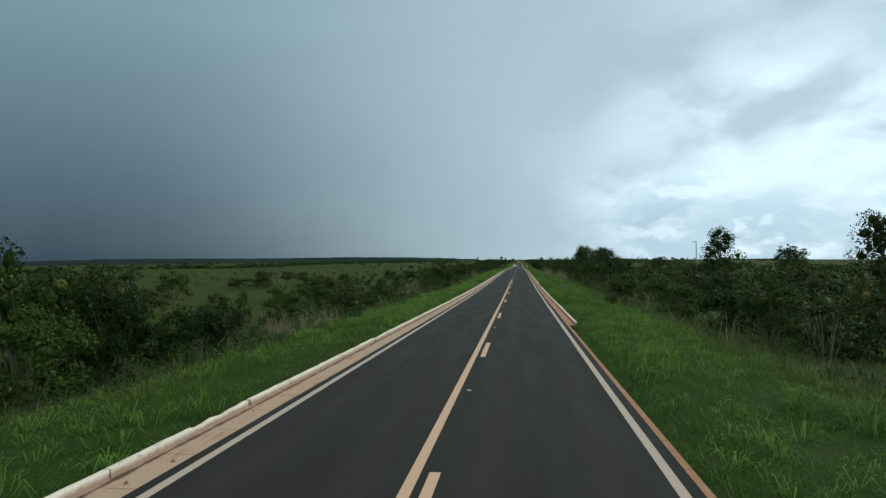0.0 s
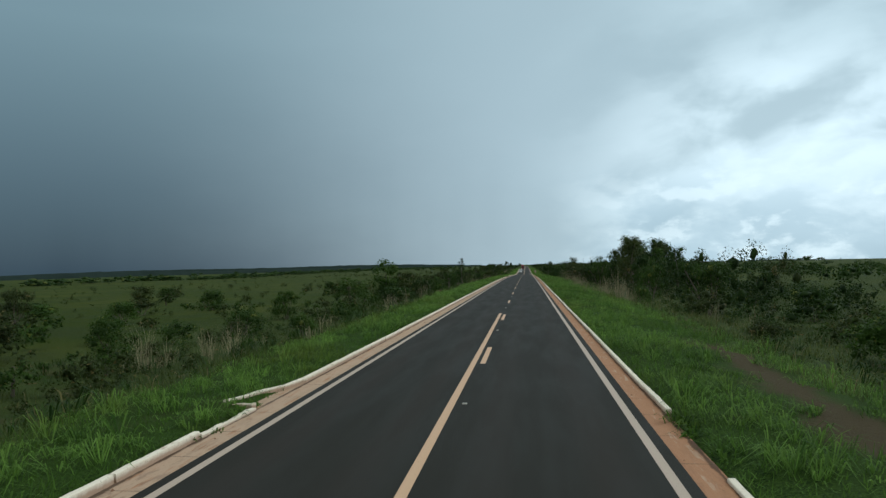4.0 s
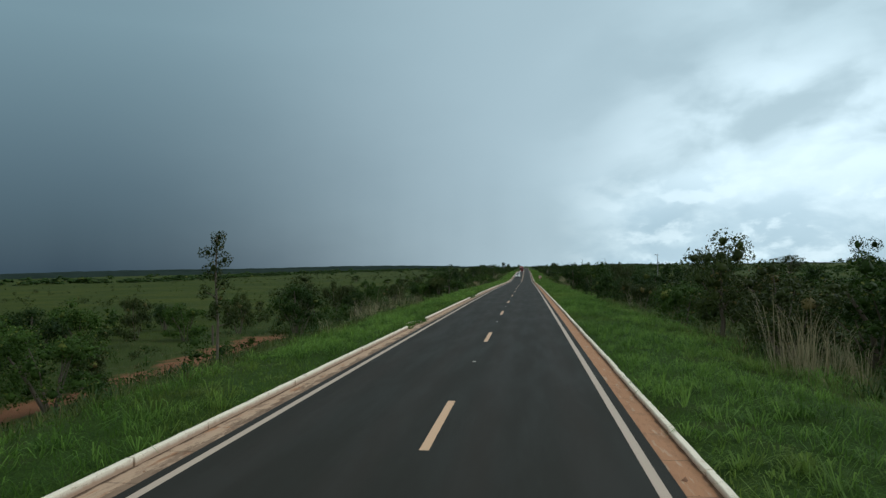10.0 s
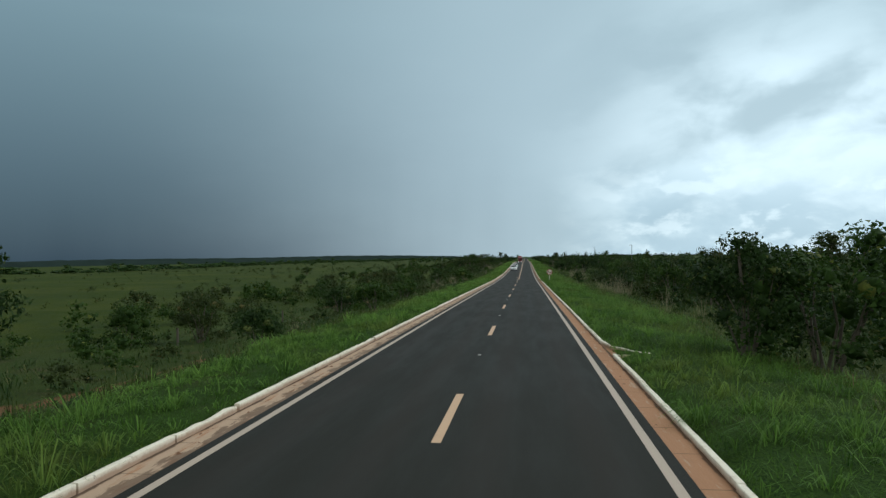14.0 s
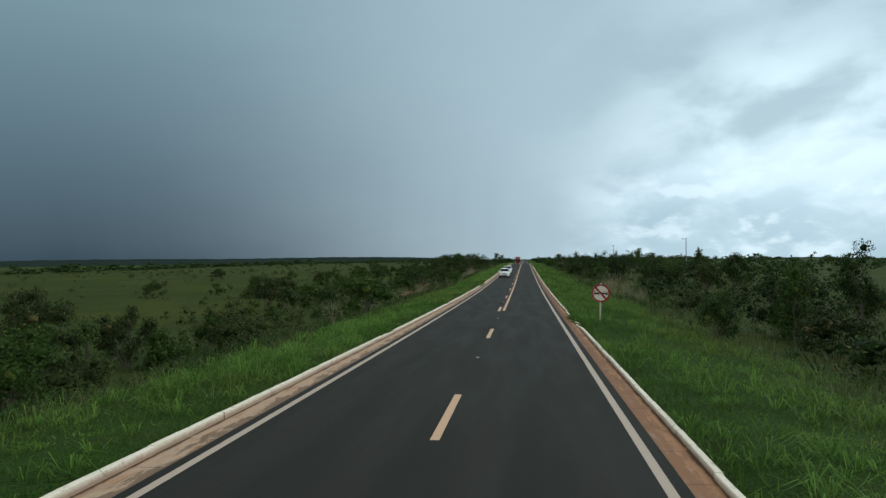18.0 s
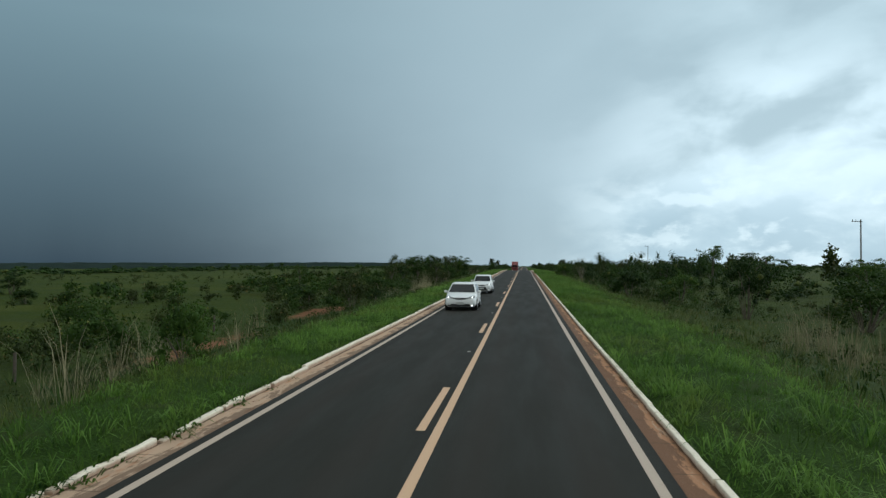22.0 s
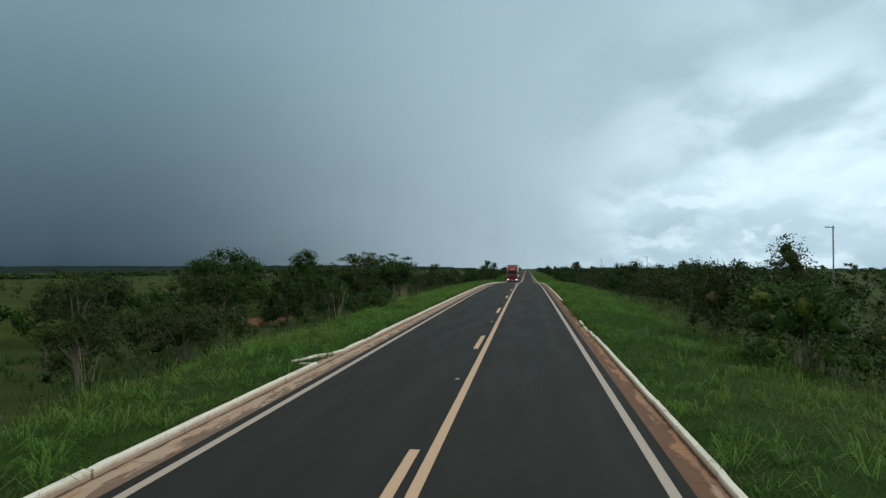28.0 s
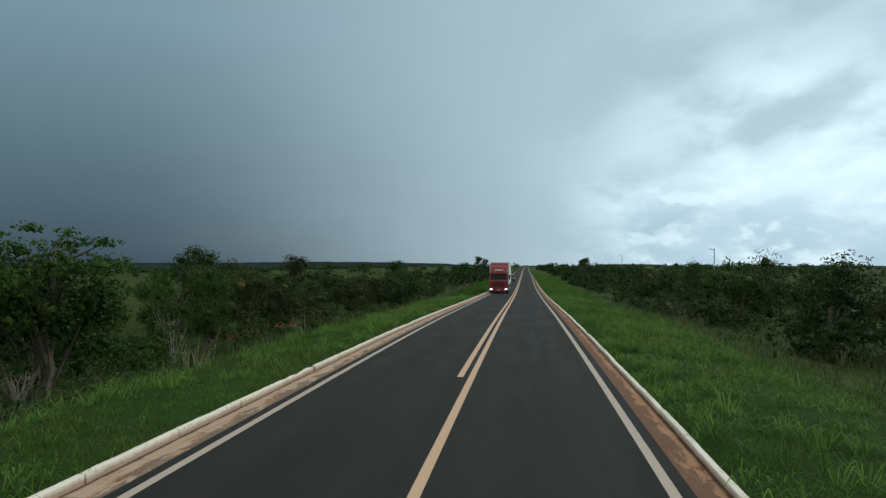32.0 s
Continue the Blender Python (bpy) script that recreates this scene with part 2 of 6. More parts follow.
def mat_ground():
    m, g, b = material("grassland_soil", 0.95, 0.08)
    p = position(g)
    x, y, z = g.xyz(p)
    big = g.noise(p, 0.03, 5, 0.6)
    mid = g.noise(p, 0.35, 6, 0.65)
    fine = g.noise(p, 6.0, 6, 0.75)
    out = g.math("ABSOLUTE", x)
    tuft = g.noise(p, 22.0, 5, 0.75)
    lawn = g.mix(g.ramp(tuft, 0.36, 0.66), (0.013, 0.032, 0.005), (0.052, 0.098, 0.014))
    lawn = g.mix(g.ramp(g.noise(p, 0.7, 5, 0.6), 0.52, 0.68, 0.0, 0.55), lawn, (0.052, 0.060, 0.021))
    rough = g.mix(fine, (0.020, 0.036, 0.008), (0.058, 0.080, 0.019))
    rough = g.mix(g.ramp(mid, 0.54, 0.70, 0.0, 0.7), rough, (0.074, 0.062, 0.028))
    c = g.mix(g.ramp(g.math("ADD", g.math("ADD", out, g.ramp(x, 1.0, -1.0, 0.0, 1.6)), g.math("MULTIPLY", mid, 4.0)), 9.0, 13.0), lawn, rough)
    soil = g.mix(fine, (0.13, 0.060, 0.031), (0.24, 0.120, 0.066))
    # a worn red track wanders along the foot of the bank, on one side
    aside = TRACK_X[0]
    for y0, y1, x0, x1 in zip(TRACK_Y, TRACK_Y[1:], TRACK_X, TRACK_X[1:]):
        aside = g.math("ADD", aside, g.ramp(y, y0, y1, 0.0, x1 - x0))
    across = g.math("ADD", g.math("ADD", x, aside), g.math("MULTIPLY", g.math("SINE", g.math("MULTIPLY", y, 0.09)), 0.5))
    worn = g.math("ADD", g.math("ABSOLUTE", across), g.math("MULTIPLY", g.math("SUBTRACT", mid, 0.5), 5.0))
    along = 0.0
    for centre, half in BARE_SOIL:
        along = g.math("MAXIMUM", along, g.ramp(g.math("ABSOLUTE", g.math("SUBTRACT", y, centre)), half + 3.0, half - 3.0))
    bare = g.math("MULTIPLY", g.ramp(worn, 2.0, 0.8), along)
    c = g.mix(bare, c, soil)
    scar = g.math("ADD", g.math("ABSOLUTE", g.math("SUBTRACT", x, g.ramp(y, 92.0, 106.0, 6.7, 7.7))), g.math("MULTIPLY", g.math("SUBTRACT", mid, 0.5), 4.0))
    scar = g.math("MULTIPLY", g.ramp(scar, 1.0, 0.3), g.ramp(g.math("ABSOLUTE", g.math("SUBTRACT", y, 98.0)), 13.0, 9.0))
    c = g.mix(g.math("MULTIPLY", scar, 0.8), c, g.mix(fine, (0.050, 0.034, 0.022), (0.100, 0.066, 0.042)))
    spot = g.math("MULTIPLY", g.ramp(out, 6.0, 9.0), g.ramp(g.noise(p, 0.8, 5, 0.6), 0.66, 0.72))
    c = g.mix(g.math("MULTIPLY", spot, 0.7), c, soil)
    # open pasture further out
    past = g.mix(fine, (0.022, 0.036, 0.004), (0.048, 0.066, 0.007))
    past = g.mix(g.ramp(mid, 0.46, 0.62), past, (0.026, 0.044, 0.008))
    past = g.mix(g.ramp(big, 0.45, 0.62, 0.0, 0.7), past, (0.056, 0.068, 0.010))
    past = g.mix(g.ramp(g.noise(p, 0.09, 6, 0.7), 0.50, 0.62, 0.0, 0.6), past, (0.028, 0.042, 0.012))
    c = g.mix(g.ramp(out, 25.0, 36.0), c, past)
    g.put(c, b.inputs["Base Color"])
    bump(g, b, g.math("ADD", fine, mid), 0.8, 0.15)
    return m


def mat_leaf(name, a, c, dry=None, up=0.20, through_light=0.2, ripe=None):
    """Leaf sheets: thin, lit from both sides, with a soft normal as of a dense crown."""
    m, g, b = material(name, 0.62, 0.09)
    geo = g.n.new("ShaderNodeNewGeometry")
    isl = geo.outputs["Random Per Island"]
    rnd = g.n.new("ShaderNodeObjectInfo").outputs["Random"]
    patch = g.noise(geo.outputs["Position"], 0.45, 4, 0.6)
    col = g.mix(isl, a, c)
    col = g.mix(g.ramp(patch, 0.35, 0.7, 0.0, 0.6), col, tuple(1.25 * v for v in c))
    col = g.mix(g.math("MULTIPLY", rnd, 0.5), col, tuple(0.65 * v for v in a))
    if ripe:
        col = g.mix(g.ramp(g.noise(geo.outputs["Position"], 0.16, 5, 0.6), 0.50, 0.66, 0.0, 0.6), col, g.mix(isl, tuple(0.5 * v for v in ripe), ripe))
        col = g.mix(g.ramp(g.noise(geo.outputs["Position"], 0.9, 4, 0.6), 0.52, 0.66, 0.0, 0.6), col, tuple(0.8 * v for v in a))
    if dry:
        col = g.mix(g.ramp(isl, 0.94, 0.97), col, dry)
    g.put(col, b.inputs["Base Color"])
    blend = g.n.new("ShaderNodeMix")
    blend.data_type = "VECTOR"
    g.put(up, blend.inputs[0])
    g.l.new(geo.outputs["Normal"], blend.inputs[4])
    blend.inputs[5].default_value = (0, 0, 1)
    norm = g.n.new("ShaderNodeVectorMath")
    norm.operation = "NORMALIZE"
    g.l.new(blend.outputs[1], norm.inputs[0])
    g.l.new(norm.outputs[0], b.inputs["Normal"])
    tr = g.n.new("ShaderNodeBsdfTranslucent")
    g.put(col, tr.inputs[0])
    mx = g.n.new("ShaderNodeMixShader")
    mx.inputs[0].default_value = through_light
    g.l.new(b.outputs[0], mx.inputs[1])
    g.l.new(tr.outputs[0], mx.inputs[2])
    g.l.new(mx.outputs[0], g.n["Material Output"].inputs[0])
    return m


def mat_bark():
    m, g, b = material("bark", 0.95, 0.1)
    p = g.coord("Object")
    x, y, z = g.xyz(p)
    k = g.noise(g.vec(g.math("MULTIPLY", x, 4.0), g.math("MULTIPLY", y, 4.0), z), 6, 6, 0.7)
    g.put(g.mix(k, (0.055, 0.046, 0.037), (0.20, 0.172, 0.140)), b.inputs["Base Color"])
    bump(g, b, k, 0.8, 0.02)
    return m


ASPHALT = mat_asphalt()
YELLOW = mat_paint("faded_yellow_paint", (0.56, 0.365, 0.225))
WHITE_LINE = mat_paint("dusty_white_paint", (0.43, 0.345, 0.275))
KERB = mat_kerb()
GUTTER = mat_gutter()
GROUND = mat_ground()
BARK = mat_bark()
LEAF_DARK = mat_leaf("dark_leaves", (0.008, 0.021, 0.005), (0.038, 0.074, 0.015), (0.10, 0.12, 0.03))
LEAF_MID = mat_leaf("green_leaves", (0.012, 0.030, 0.006), (0.056, 0.106, 0.017), (0.13, 0.15, 0.03))
LEAF_DULL = mat_leaf("dull_olive_leaves", (0.015, 0.026, 0.008), (0.054, 0.076, 0.019), (0.13, 0.11, 0.04))
GRASS = mat_leaf("verge_grass_blades", (0.013, 0.042, 0.006), (0.132, 0.246, 0.036), None, 0.30, 0.46, (0.150, 0.185, 0.036))
TUFT = mat_leaf("tuft_grass_blades", (0.022, 0.064, 0.010), (0.205, 0.350, 0.066), None, 0.30, 0.50, (0.190, 0.240, 0.052))
STRAW = mat_leaf("dry_grass_stalks", (0.150, 0.135, 0.076), (0.290, 0.262, 0.158), None, 0.3, 0.2)

# ---- mesh helpers ----


def mesh_from(name, verts, faces, mat, smooth=False):
    me = bpy.data.meshes.new(name)
    me.from_pydata([tuple(v) for v in verts], [], [tuple(f) for f in faces])
    me.materials.append(mat)
    if smooth:
        for p in me.polygons:
            p.use_smooth = True
    me.update()
    return me


def mesh_np(name, verts, faces, mat):
    """A mesh from numpy arrays of vertices and equal-sided faces."""
    me = bpy.data.meshes.new(name)
    n, k = faces.shape
    me.vertices.add(len(verts))
    me.vertices.foreach_set("co", np.asarray(verts, dtype=np.float32).ravel())
    me.loops.add(n * k)
    me.loops.foreach_set("vertex_index", np.asarray(faces, dtype=np.int32).ravel())
    me.polygons.add(n)
    me.polygons.foreach_set("loop_start", np.arange(0, n * k, k, dtype=np.int32))
    me.polygons.foreach_set("loop_total", np.full(n, k, dtype=np.int32))
    me.materials.append(mat)
    me.update(calc_edges=True)
    me.validate()
    return me


def part(name, bm, mat, parent, label=""):
    me = bpy.data.meshes.new(name)
    bm.to_mesh(me)
    bm.free()
    me.materials.append(mat)
    ob = new(name, me)
    ob.parent = parent
    return tagged(ob, label)


def child(name, me, parent, label=""):
    ob = new(name, me)
    ob.parent = parent
    return tagged(ob, label)


# ---- lie of the land ----


KNOT_Y = (-80, 0, 60, 90, 140, 190, 230, 290, 330, 380, 420, 450, 480, 600, 630, 650, 680, 715, 745, 780, 850, 950, 1050, 5000)
SLOPE = (-.012, -.012, -.009, -.003, -.001, -.002, -.006, -.009, -.012, -.012, -.005, .003, .008, .008, .004, -.004, -.018, -.016, -.004, .004, .006, .003, .0, .0)
STEPS = np.arange(-80.0, 5001.0, 5.0)
LEVEL = np.concatenate([[0], np.cumsum(np.interp(STEPS[:-1] + 2.5, KNOT_Y, SLOPE) * 5)])
LEVEL -= np.interp(0, STEPS, LEVEL)


def road_z(y):
    """Height of the road, which dips and climbs gently."""
    return np.interp(y, STEPS, LEVEL)


def ease(u):
    u = np.clip(u, 0, 1)
    return u * u * (3 - 2 * u)


def land_z(x, y):
    """Height of the ground: a bank beside the road, then gently rolling land."""
    a = np.abs(x)
    bank = np.where(x < 0, -3.0 * ease((a - 4.6) / 15), -1.8 * ease((a - 4.6) / 13))
    roll = 0.10 * np.sin(x * 0.9 + y * 0.21) * np.clip((a - 6) / 6, 0, 1) + 0.05 * np.sin(y * 0.83 + x * 0.4) * np.clip((a - 4.4) / 2, 0, 1)
    far = np.clip((a - 60) / 300, 0, 1)
    rise = np.where(x < 0, -0.0095 * np.maximum(a - 40, 0) + 0.5 * far * np.sin(y * 0.006 + x * 0.004), far * (1.6 + 1.2 * np.sin(y * 0.006 + x * 0.004)))
    lip = 0.04 * np.clip((a - 3.85) / 0.4, 0, 1)
    return road_z(y) + bank + roll + rise + lip


def track_gap(x, y):
    """Distance from the middle of the worn red track, where it lies bare."""
    d = np.abs(x + np.interp(y, TRACK_Y, TRACK_X) + 0.5 * np.sin(y * 0.09))
    bare = np.min([np.abs(y - c) - k for c, k in BARE_SOIL], axis=0)
    return d + np.maximum(bare, 0) * 0.8


Y0, Y1 = -60.0, 1500.0


def build_ground():
    xs = np.concatenate([-np.geomspace(2600, 30, 22), np.arange(-26, -8, 2.0), np.arange(-8, -3.8, 0.6), [-3.86, -3.4], [3.4, 3.86],
                         np.arange(4.4, 8.1, 0.6), np.arange(10, 27, 2.0), np.geomspace(30, 2600, 22)])
    ys = np.concatenate([np.arange(-80, 760, 2.5), np.geomspace(762, 4600, 40)])
    X, Y = np.meshgrid(xs, ys)
    Z = land_z(X, Y)
    Z[np.abs(X) < 3.9] = road_z(Y)[np.abs(X) < 3.9] - 0.12
    v = np.stack([X, Y, Z], -1).reshape(-1, 3)
    n, m = len(ys), len(xs)
    i = (np.arange(n - 1)[:, None] * m + np.arange(m - 1)[None]).ravel()
    me = mesh_np("ground", v, np.stack([i, i + 1, i + m + 1, i + m], 1), GROUND)
    me.polygons.foreach_set("use_smooth", np.ones(len(me.polygons), dtype=bool))
    tagged(new("ground", me), "rolling green grassland with patches of bare red soil", "ground", kind="structure")


def ribbon(name, x0, x1, y0, y1, dz, mat, step=5.0, crown=0.0):
    ys = np.linspace(y0, y1, max(2, int((y1 - y0) / step) + 1))
    xs = np.array([x0, (x0 + x1) / 2, x1])
    X, Y = np.meshgrid(xs, ys)
    Z = road_z(Y) + dz - crown * np.abs(X)
    v = np.stack([X, Y, Z], -1).reshape(-1, 3)
    i = (np.arange(len(ys) - 1)[:, None] * 3 + np.arange(2)[None]).ravel()
    return mesh_np(name, v, np.stack([i, i + 1, i + 4, i + 3], 1), mat)


LINE, EDGE, KERB_IN = 3.13, 3.375, 3.80
DASH0, PERIOD, DASH = 5.05, 16.0, 4.0
build_ground()
road = tagged(new("road", ribbon("road", -EDGE, EDGE, Y0, Y1, 0.0, ASPHALT)), "dark grey damp asphalt two-lane road", "road", kind="structure")
for s in (-1, 1):
    child("edge_line", ribbon("edge_line", s * LINE - 0.07, s * LINE + 0.07, Y0, Y1, 0.004, WHITE_LINE), road, "dusty white edge line")
    a, b = sorted((s * EDGE, s * (KERB_IN + (0.2 if s < 0 else 0.03))))
    child("gutter", ribbon("gutter", a, b, Y0 if s < 0 else 33.0, 900, -0.012, GUTTER), road, "gutter of concrete under red silt")
child("shoulder", ribbon("shoulder", EDGE, EDGE + 0.12, Y0, 33.0, -0.014, GUTTER), road, "narrow dirt shoulder at the asphalt edge")


def stripe(x, y0, y1):
    child("centre_line", ribbon("centre_line", x - 0.075, x + 0.075, y0, y1, 0.004, YELLOW, 4.0), road, "faded yellow centre marking")


for k in range(-2, 60):
    y = DASH0 + PERIOD * k
    if y < 645:
        stripe(-0.14 if y > 400 else 0.12 if y < 130 else 0.02, y, y + DASH)
STUD = plain("stud_plastic", (0.42, 0.40, 0.36), 0.4, 0.4)


def stud(x, y):
    """A low reflecting stud with sloping ends, between two dashes."""
    bm = bmesh.new()
    r = bmesh.ops.create_cube(bm, size=1, matrix=Matrix.Translation((0, 0, 0.008)) @ Matrix.Diagonal((0.10, 0.07, 0.020, 1)))
    for v in r["verts"]:
        if v.co.z > 0:
            v.co.y *= 0.5
            v.co.x *= 0.85
    part("road_stud", bm, STUD, road, "small pale reflecting stud").location = (x, y, float(road_z(y)) + 0.003)


for k in range(-1, 44):
    y = DASH0 + PERIOD * k + 10.2
    if y < 650:
        stud(-0.14 if y > 400 else 0.12 if y < 122 else 0.02, y)
stripe(-0.14, Y0, 122)
stripe(0.14, 405.5, Y1)
stripe(-0.14, 651, Y1)

# ---- kerbs ----


def kerb_mesh(length, seed, chipped=False):
    """One cast kerb block with eased top edges; y runs along it."""
    rnd = random.Random(seed)
    prof = ((-0.052, -0.10), (-0.052, 0.103), (-0.042, 0.113), (0.042, 0.113), (0.052, 0.101), (0.054, -0.10))
    n = 7
    verts, faces = [], []
    for i in range(n):
        y = length * i / (n - 1)
        drop = rnd.uniform(0, 0.05) if chipped else rnd.uniform(0, 0.008)
        side = rnd.uniform(-0.006, 0.006)
        for x, z in prof:
            verts.append((x + side, y, z - (drop if z > 0 else 0)))
    m = len(prof)
    for i in range(n - 1):
        for j in range(m - 1):
            a = i * m + j
            faces.append((a, a + m, a + m + 1, a + 1))
    faces.append(tuple(range(m)))
    faces.append(tuple((n - 1) * m + j for j in reversed(range(m))))
    return mesh_from("kerb_block", verts, faces, KERB)


KERB_LEN = 2.4
KERB_BLOCKS = [kerb_mesh(KERB_LEN - 0.03, i) for i in range(5)]
KERB_CHIPPED = [kerb_mesh(KERB_LEN - 0.12, 20 + i, True) for i in range(4)]
# stretches where the kerb is missing, broken, or turns out into a drain chute (side, from, to)
GAPS = [(1, -40, 34), (1, 90.5, 94.5), (-1, 235.2, 241.3), (-1, 272, 276), (-1, 526.5, 531.5), (1, 592, 609), (1, 398, 402)]
BROKEN = [(-1, 276, 284), (-1, 446, 458), (1, 88, 90.5), (1, 393, 406), (1, 586, 592), (-1, 92, 95)]
CHUTES = [(s, y, y + 3.1) for s, y in ((-1, 94.7), (-1, 201.9), (-1, 429.4), (-1, 500.2), (-1, 576.8), (1, 182.6), (1, 303.2), (1, 440.5), (1, 536.5))]


def kerb_line(s, y):
    """Distance of the kerb from the road's middle; the gutter is wider at first on one side."""
    return 3.94 + 0.05 * float(np.clip((100 - y) / 40, 0, 1)) if s < 0 else 3.85


def build_kerbs():
    rnd = random.Random(5)
    for s in (-1, 1):
        kerb = tagged(new("kerb"), "whitewashed concrete kerb beside the road", "kerb", kind="structure")

        def block(me, x, y, lift, tilt, turn, stretch=1.0):
            ob = child("kerb_block", me, kerb)
            rise = math.atan(float(road_z(y + 2.4) - road_z(y)) / 2.4)
            ob.matrix_basis = Matrix.Translation((x, y, float(road_z(y)) + lift)) @ Euler((rise, tilt, turn)).to_matrix().to_4x4() @ Matrix.Diagonal((1, stretch, 1, 1))

        cuts = sorted((a, c) for k, a, c in GAPS + CHUTES if k == s)
        start = -30.0
        for a, c in (*cuts, (800.0, 800.0)):
            if a > start:
                n = max(1, round((a - start) / KERB_LEN))
                step = (a - start) / n
                for i in range(n):
                    y = start + i * step
                    bad = any(k == s and a2 < y + step / 2 < c2 for k, a2, c2 in BROKEN)
                    me = rnd.choice(KERB_CHIPPED if bad or rnd.random() < 0.06 else KERB_BLOCKS)
                    block(me, s * kerb_line(s, y) + rnd.gauss(0, 0.03 if bad else 0.006), y, (-rnd.uniform(0, 0.05) if bad else 0.0) - (0.033 if s > 0 else 0.0),
                          rnd.gauss(0, 0.06 if bad else 0.008), rnd.gauss(0, 0.02 if bad else 0.002), step / KERB_LEN)
            start = max(start, c)
        if s < 0:
            # one block has been pushed out of line
            block(KERB_CHIPPED[0], -4.45, 237.3, -0.01, 0.12, -0.21)


build_kerbs()

# ---- drain chutes ----


def wall_run(points, w, h0, h1, name, parent, mat):
    """A low concrete wall along a bent line of (x, y, z) points."""
    bm = bmesh.new()
    ring_before = None
    n = len(points)
    for i, (x, y, z) in enumerate(points):
        a = Vector(points[max(0, i - 1)])
        b = Vector(points[min(n - 1, i + 1)])
        d = (b - a).normalized()
        side = Vector((d.y, -d.x, 0)).normalized() * w / 2
        h = h0 + (h1 - h0) * i / (n - 1)
        p = Vector((x, y, z))
        ring = [bm.verts.new(q) for q in (p - side - Vector((0, 0, 0.15)), p - side + Vector((0, 0, h - 0.02)), p - side * 0.7 + Vector((0, 0, h)),
                                          p + side * 0.7 + Vector((0, 0, h)), p + side + Vector((0, 0, h - 0.02)), p + side - Vector((0, 0, 0.15)))]
        if ring_before:
            for j in range(5):
                bm.faces.new((ring_before[j], ring[j], ring[j + 1], ring_before[j + 1]))
        else:
            bm.faces.new(ring)
        ring_before = ring
    bm.faces.new(list(reversed(ring_before)))
    bmesh.ops.recalc_face_normals(bm, faces=bm.faces)
    return part(name, bm, mat, parent)


def chute(s, y, long=1.0):
    """An outlet in the kerb: the kerb turns out into a narrow channel down the bank."""
    thing = new("drain_chute")
    tagged(thing, "whitewashed concrete drain chute leading off the kerb", "drain chute", group="drain chutes")
    edge = kerb_line(s, y)
    thing.location = (s * edge, y, float(road_z(y)) - (0.033 if s > 0 else 0.0))

    def at(x, dy, lift=0.0):
        return (s * x, dy, float(land_z(np.array([s * (edge + max(x, 0.1))]), np.array([y + dy]))[0] - road_z(y)) - 0.05 + lift)

    k = long
    outer = [(0, 3.1, 0), at(0.16, 2.25), at(0.45, 1.45), at(0.45 + 0.5 * k, 0.92), at(0.45 + 1.2 * k, 0.6), at(0.45 + 2.0 * k, 0.35)]
    inner = [(0, 0, 0), at(0.15, 0.10), at(0.30, 0.16), at(0.38 + 0.4 * k, 0.20), at(0.38 + 0.9 * k, 0.12), at(0.38 + 1.7 * k, 0.0)]
    wall_run(outer, 0.10, 0.113, 0.10, "outer_wall", thing, KERB)
    wall_run(inner, 0.10, 0.11, 0.03, "inner_wall", thing, KERB)
    bm = bmesh.new()
    ring_o = [(-s * 0.08, 3.0, -0.015), *outer[1:5]]
    ring_i = [(-s * 0.08, 0.0, -0.015), *inner[1:5]]
    vo = [bm.verts.new(p) for p in ring_o]
    vi = [bm.verts.new(p) for p in ring_i]
    for i in range(4):
        bm.faces.new((vo[i], vo[i + 1], vi[i + 1], vi[i]))
    bmesh.ops.recalc_face_normals(bm, faces=bm.faces)
    part("channel_floor", bm, GUTTER, thing, "silted channel floor")


for s, a, b in CHUTES:
    chute(s, a, 0.15 if s < 0 else 0.02 if 430 < a < 450 else 0.3)

# ---- plants ----


def rot_to(n, m):
    """Unit vectors n (k,3): two vectors across each."""
    a = np.cross(n, m)
    a /= np.linalg.norm(a, axis=1, keepdims=True) + 1e-9
    b = np.cross(n, a)
    return a, b


def leaf_tris(rng, centres, outward, size, spread=1.0):
    """Pointed three-cornered leaf sheets, for plants further off."""
    k = len(centres)
    n = outward + rng.normal(0, spread, (k, 3)) + np.array([0, 0, 0.35])
    n /= np.linalg.norm(n, axis=1, keepdims=True) + 1e-9
    a, b = rot_to(n, rng.normal(0, 1, (k, 3)))
    L = (size * rng.uniform(0.6, 1.3, k))[:, None]
    W = L * rng.uniform(0.6, 0.9, k)[:, None]
    v = np.stack([centres + a * L * 0.6, centres - a * L * 0.4 + b * W * 0.5, centres - a * L * 0.4 - b * W * 0.5], 1).reshape(-1, 3)
    return v, np.arange(3 * k).reshape(k, 3)


def tube(bm, path, r0, r1, sides=6):
    before = None
    for i, p in enumerate(path):
        p = Vector(p)
        d = (Vector(path[min(i + 1, len(path) - 1)]) - Vector(path[max(i - 1, 0)])).normalized()
        a = d.orthogonal().normalized()
        b = d.cross(a)
        r = r0 + (r1 - r0) * i / (len(path) - 1)
        ring = [bm.verts.new(p + (a * math.cos(t) + b * math.sin(t)) * r) for t in (2 * math.pi * j / sides for j in range(sides))]
        if before:
            for j in range(sides):
                bm.faces.new((before[j], before[(j + 1) % sides], ring[(j + 1) % sides], ring[j]))
        before = ring
    bm.faces.new(before)


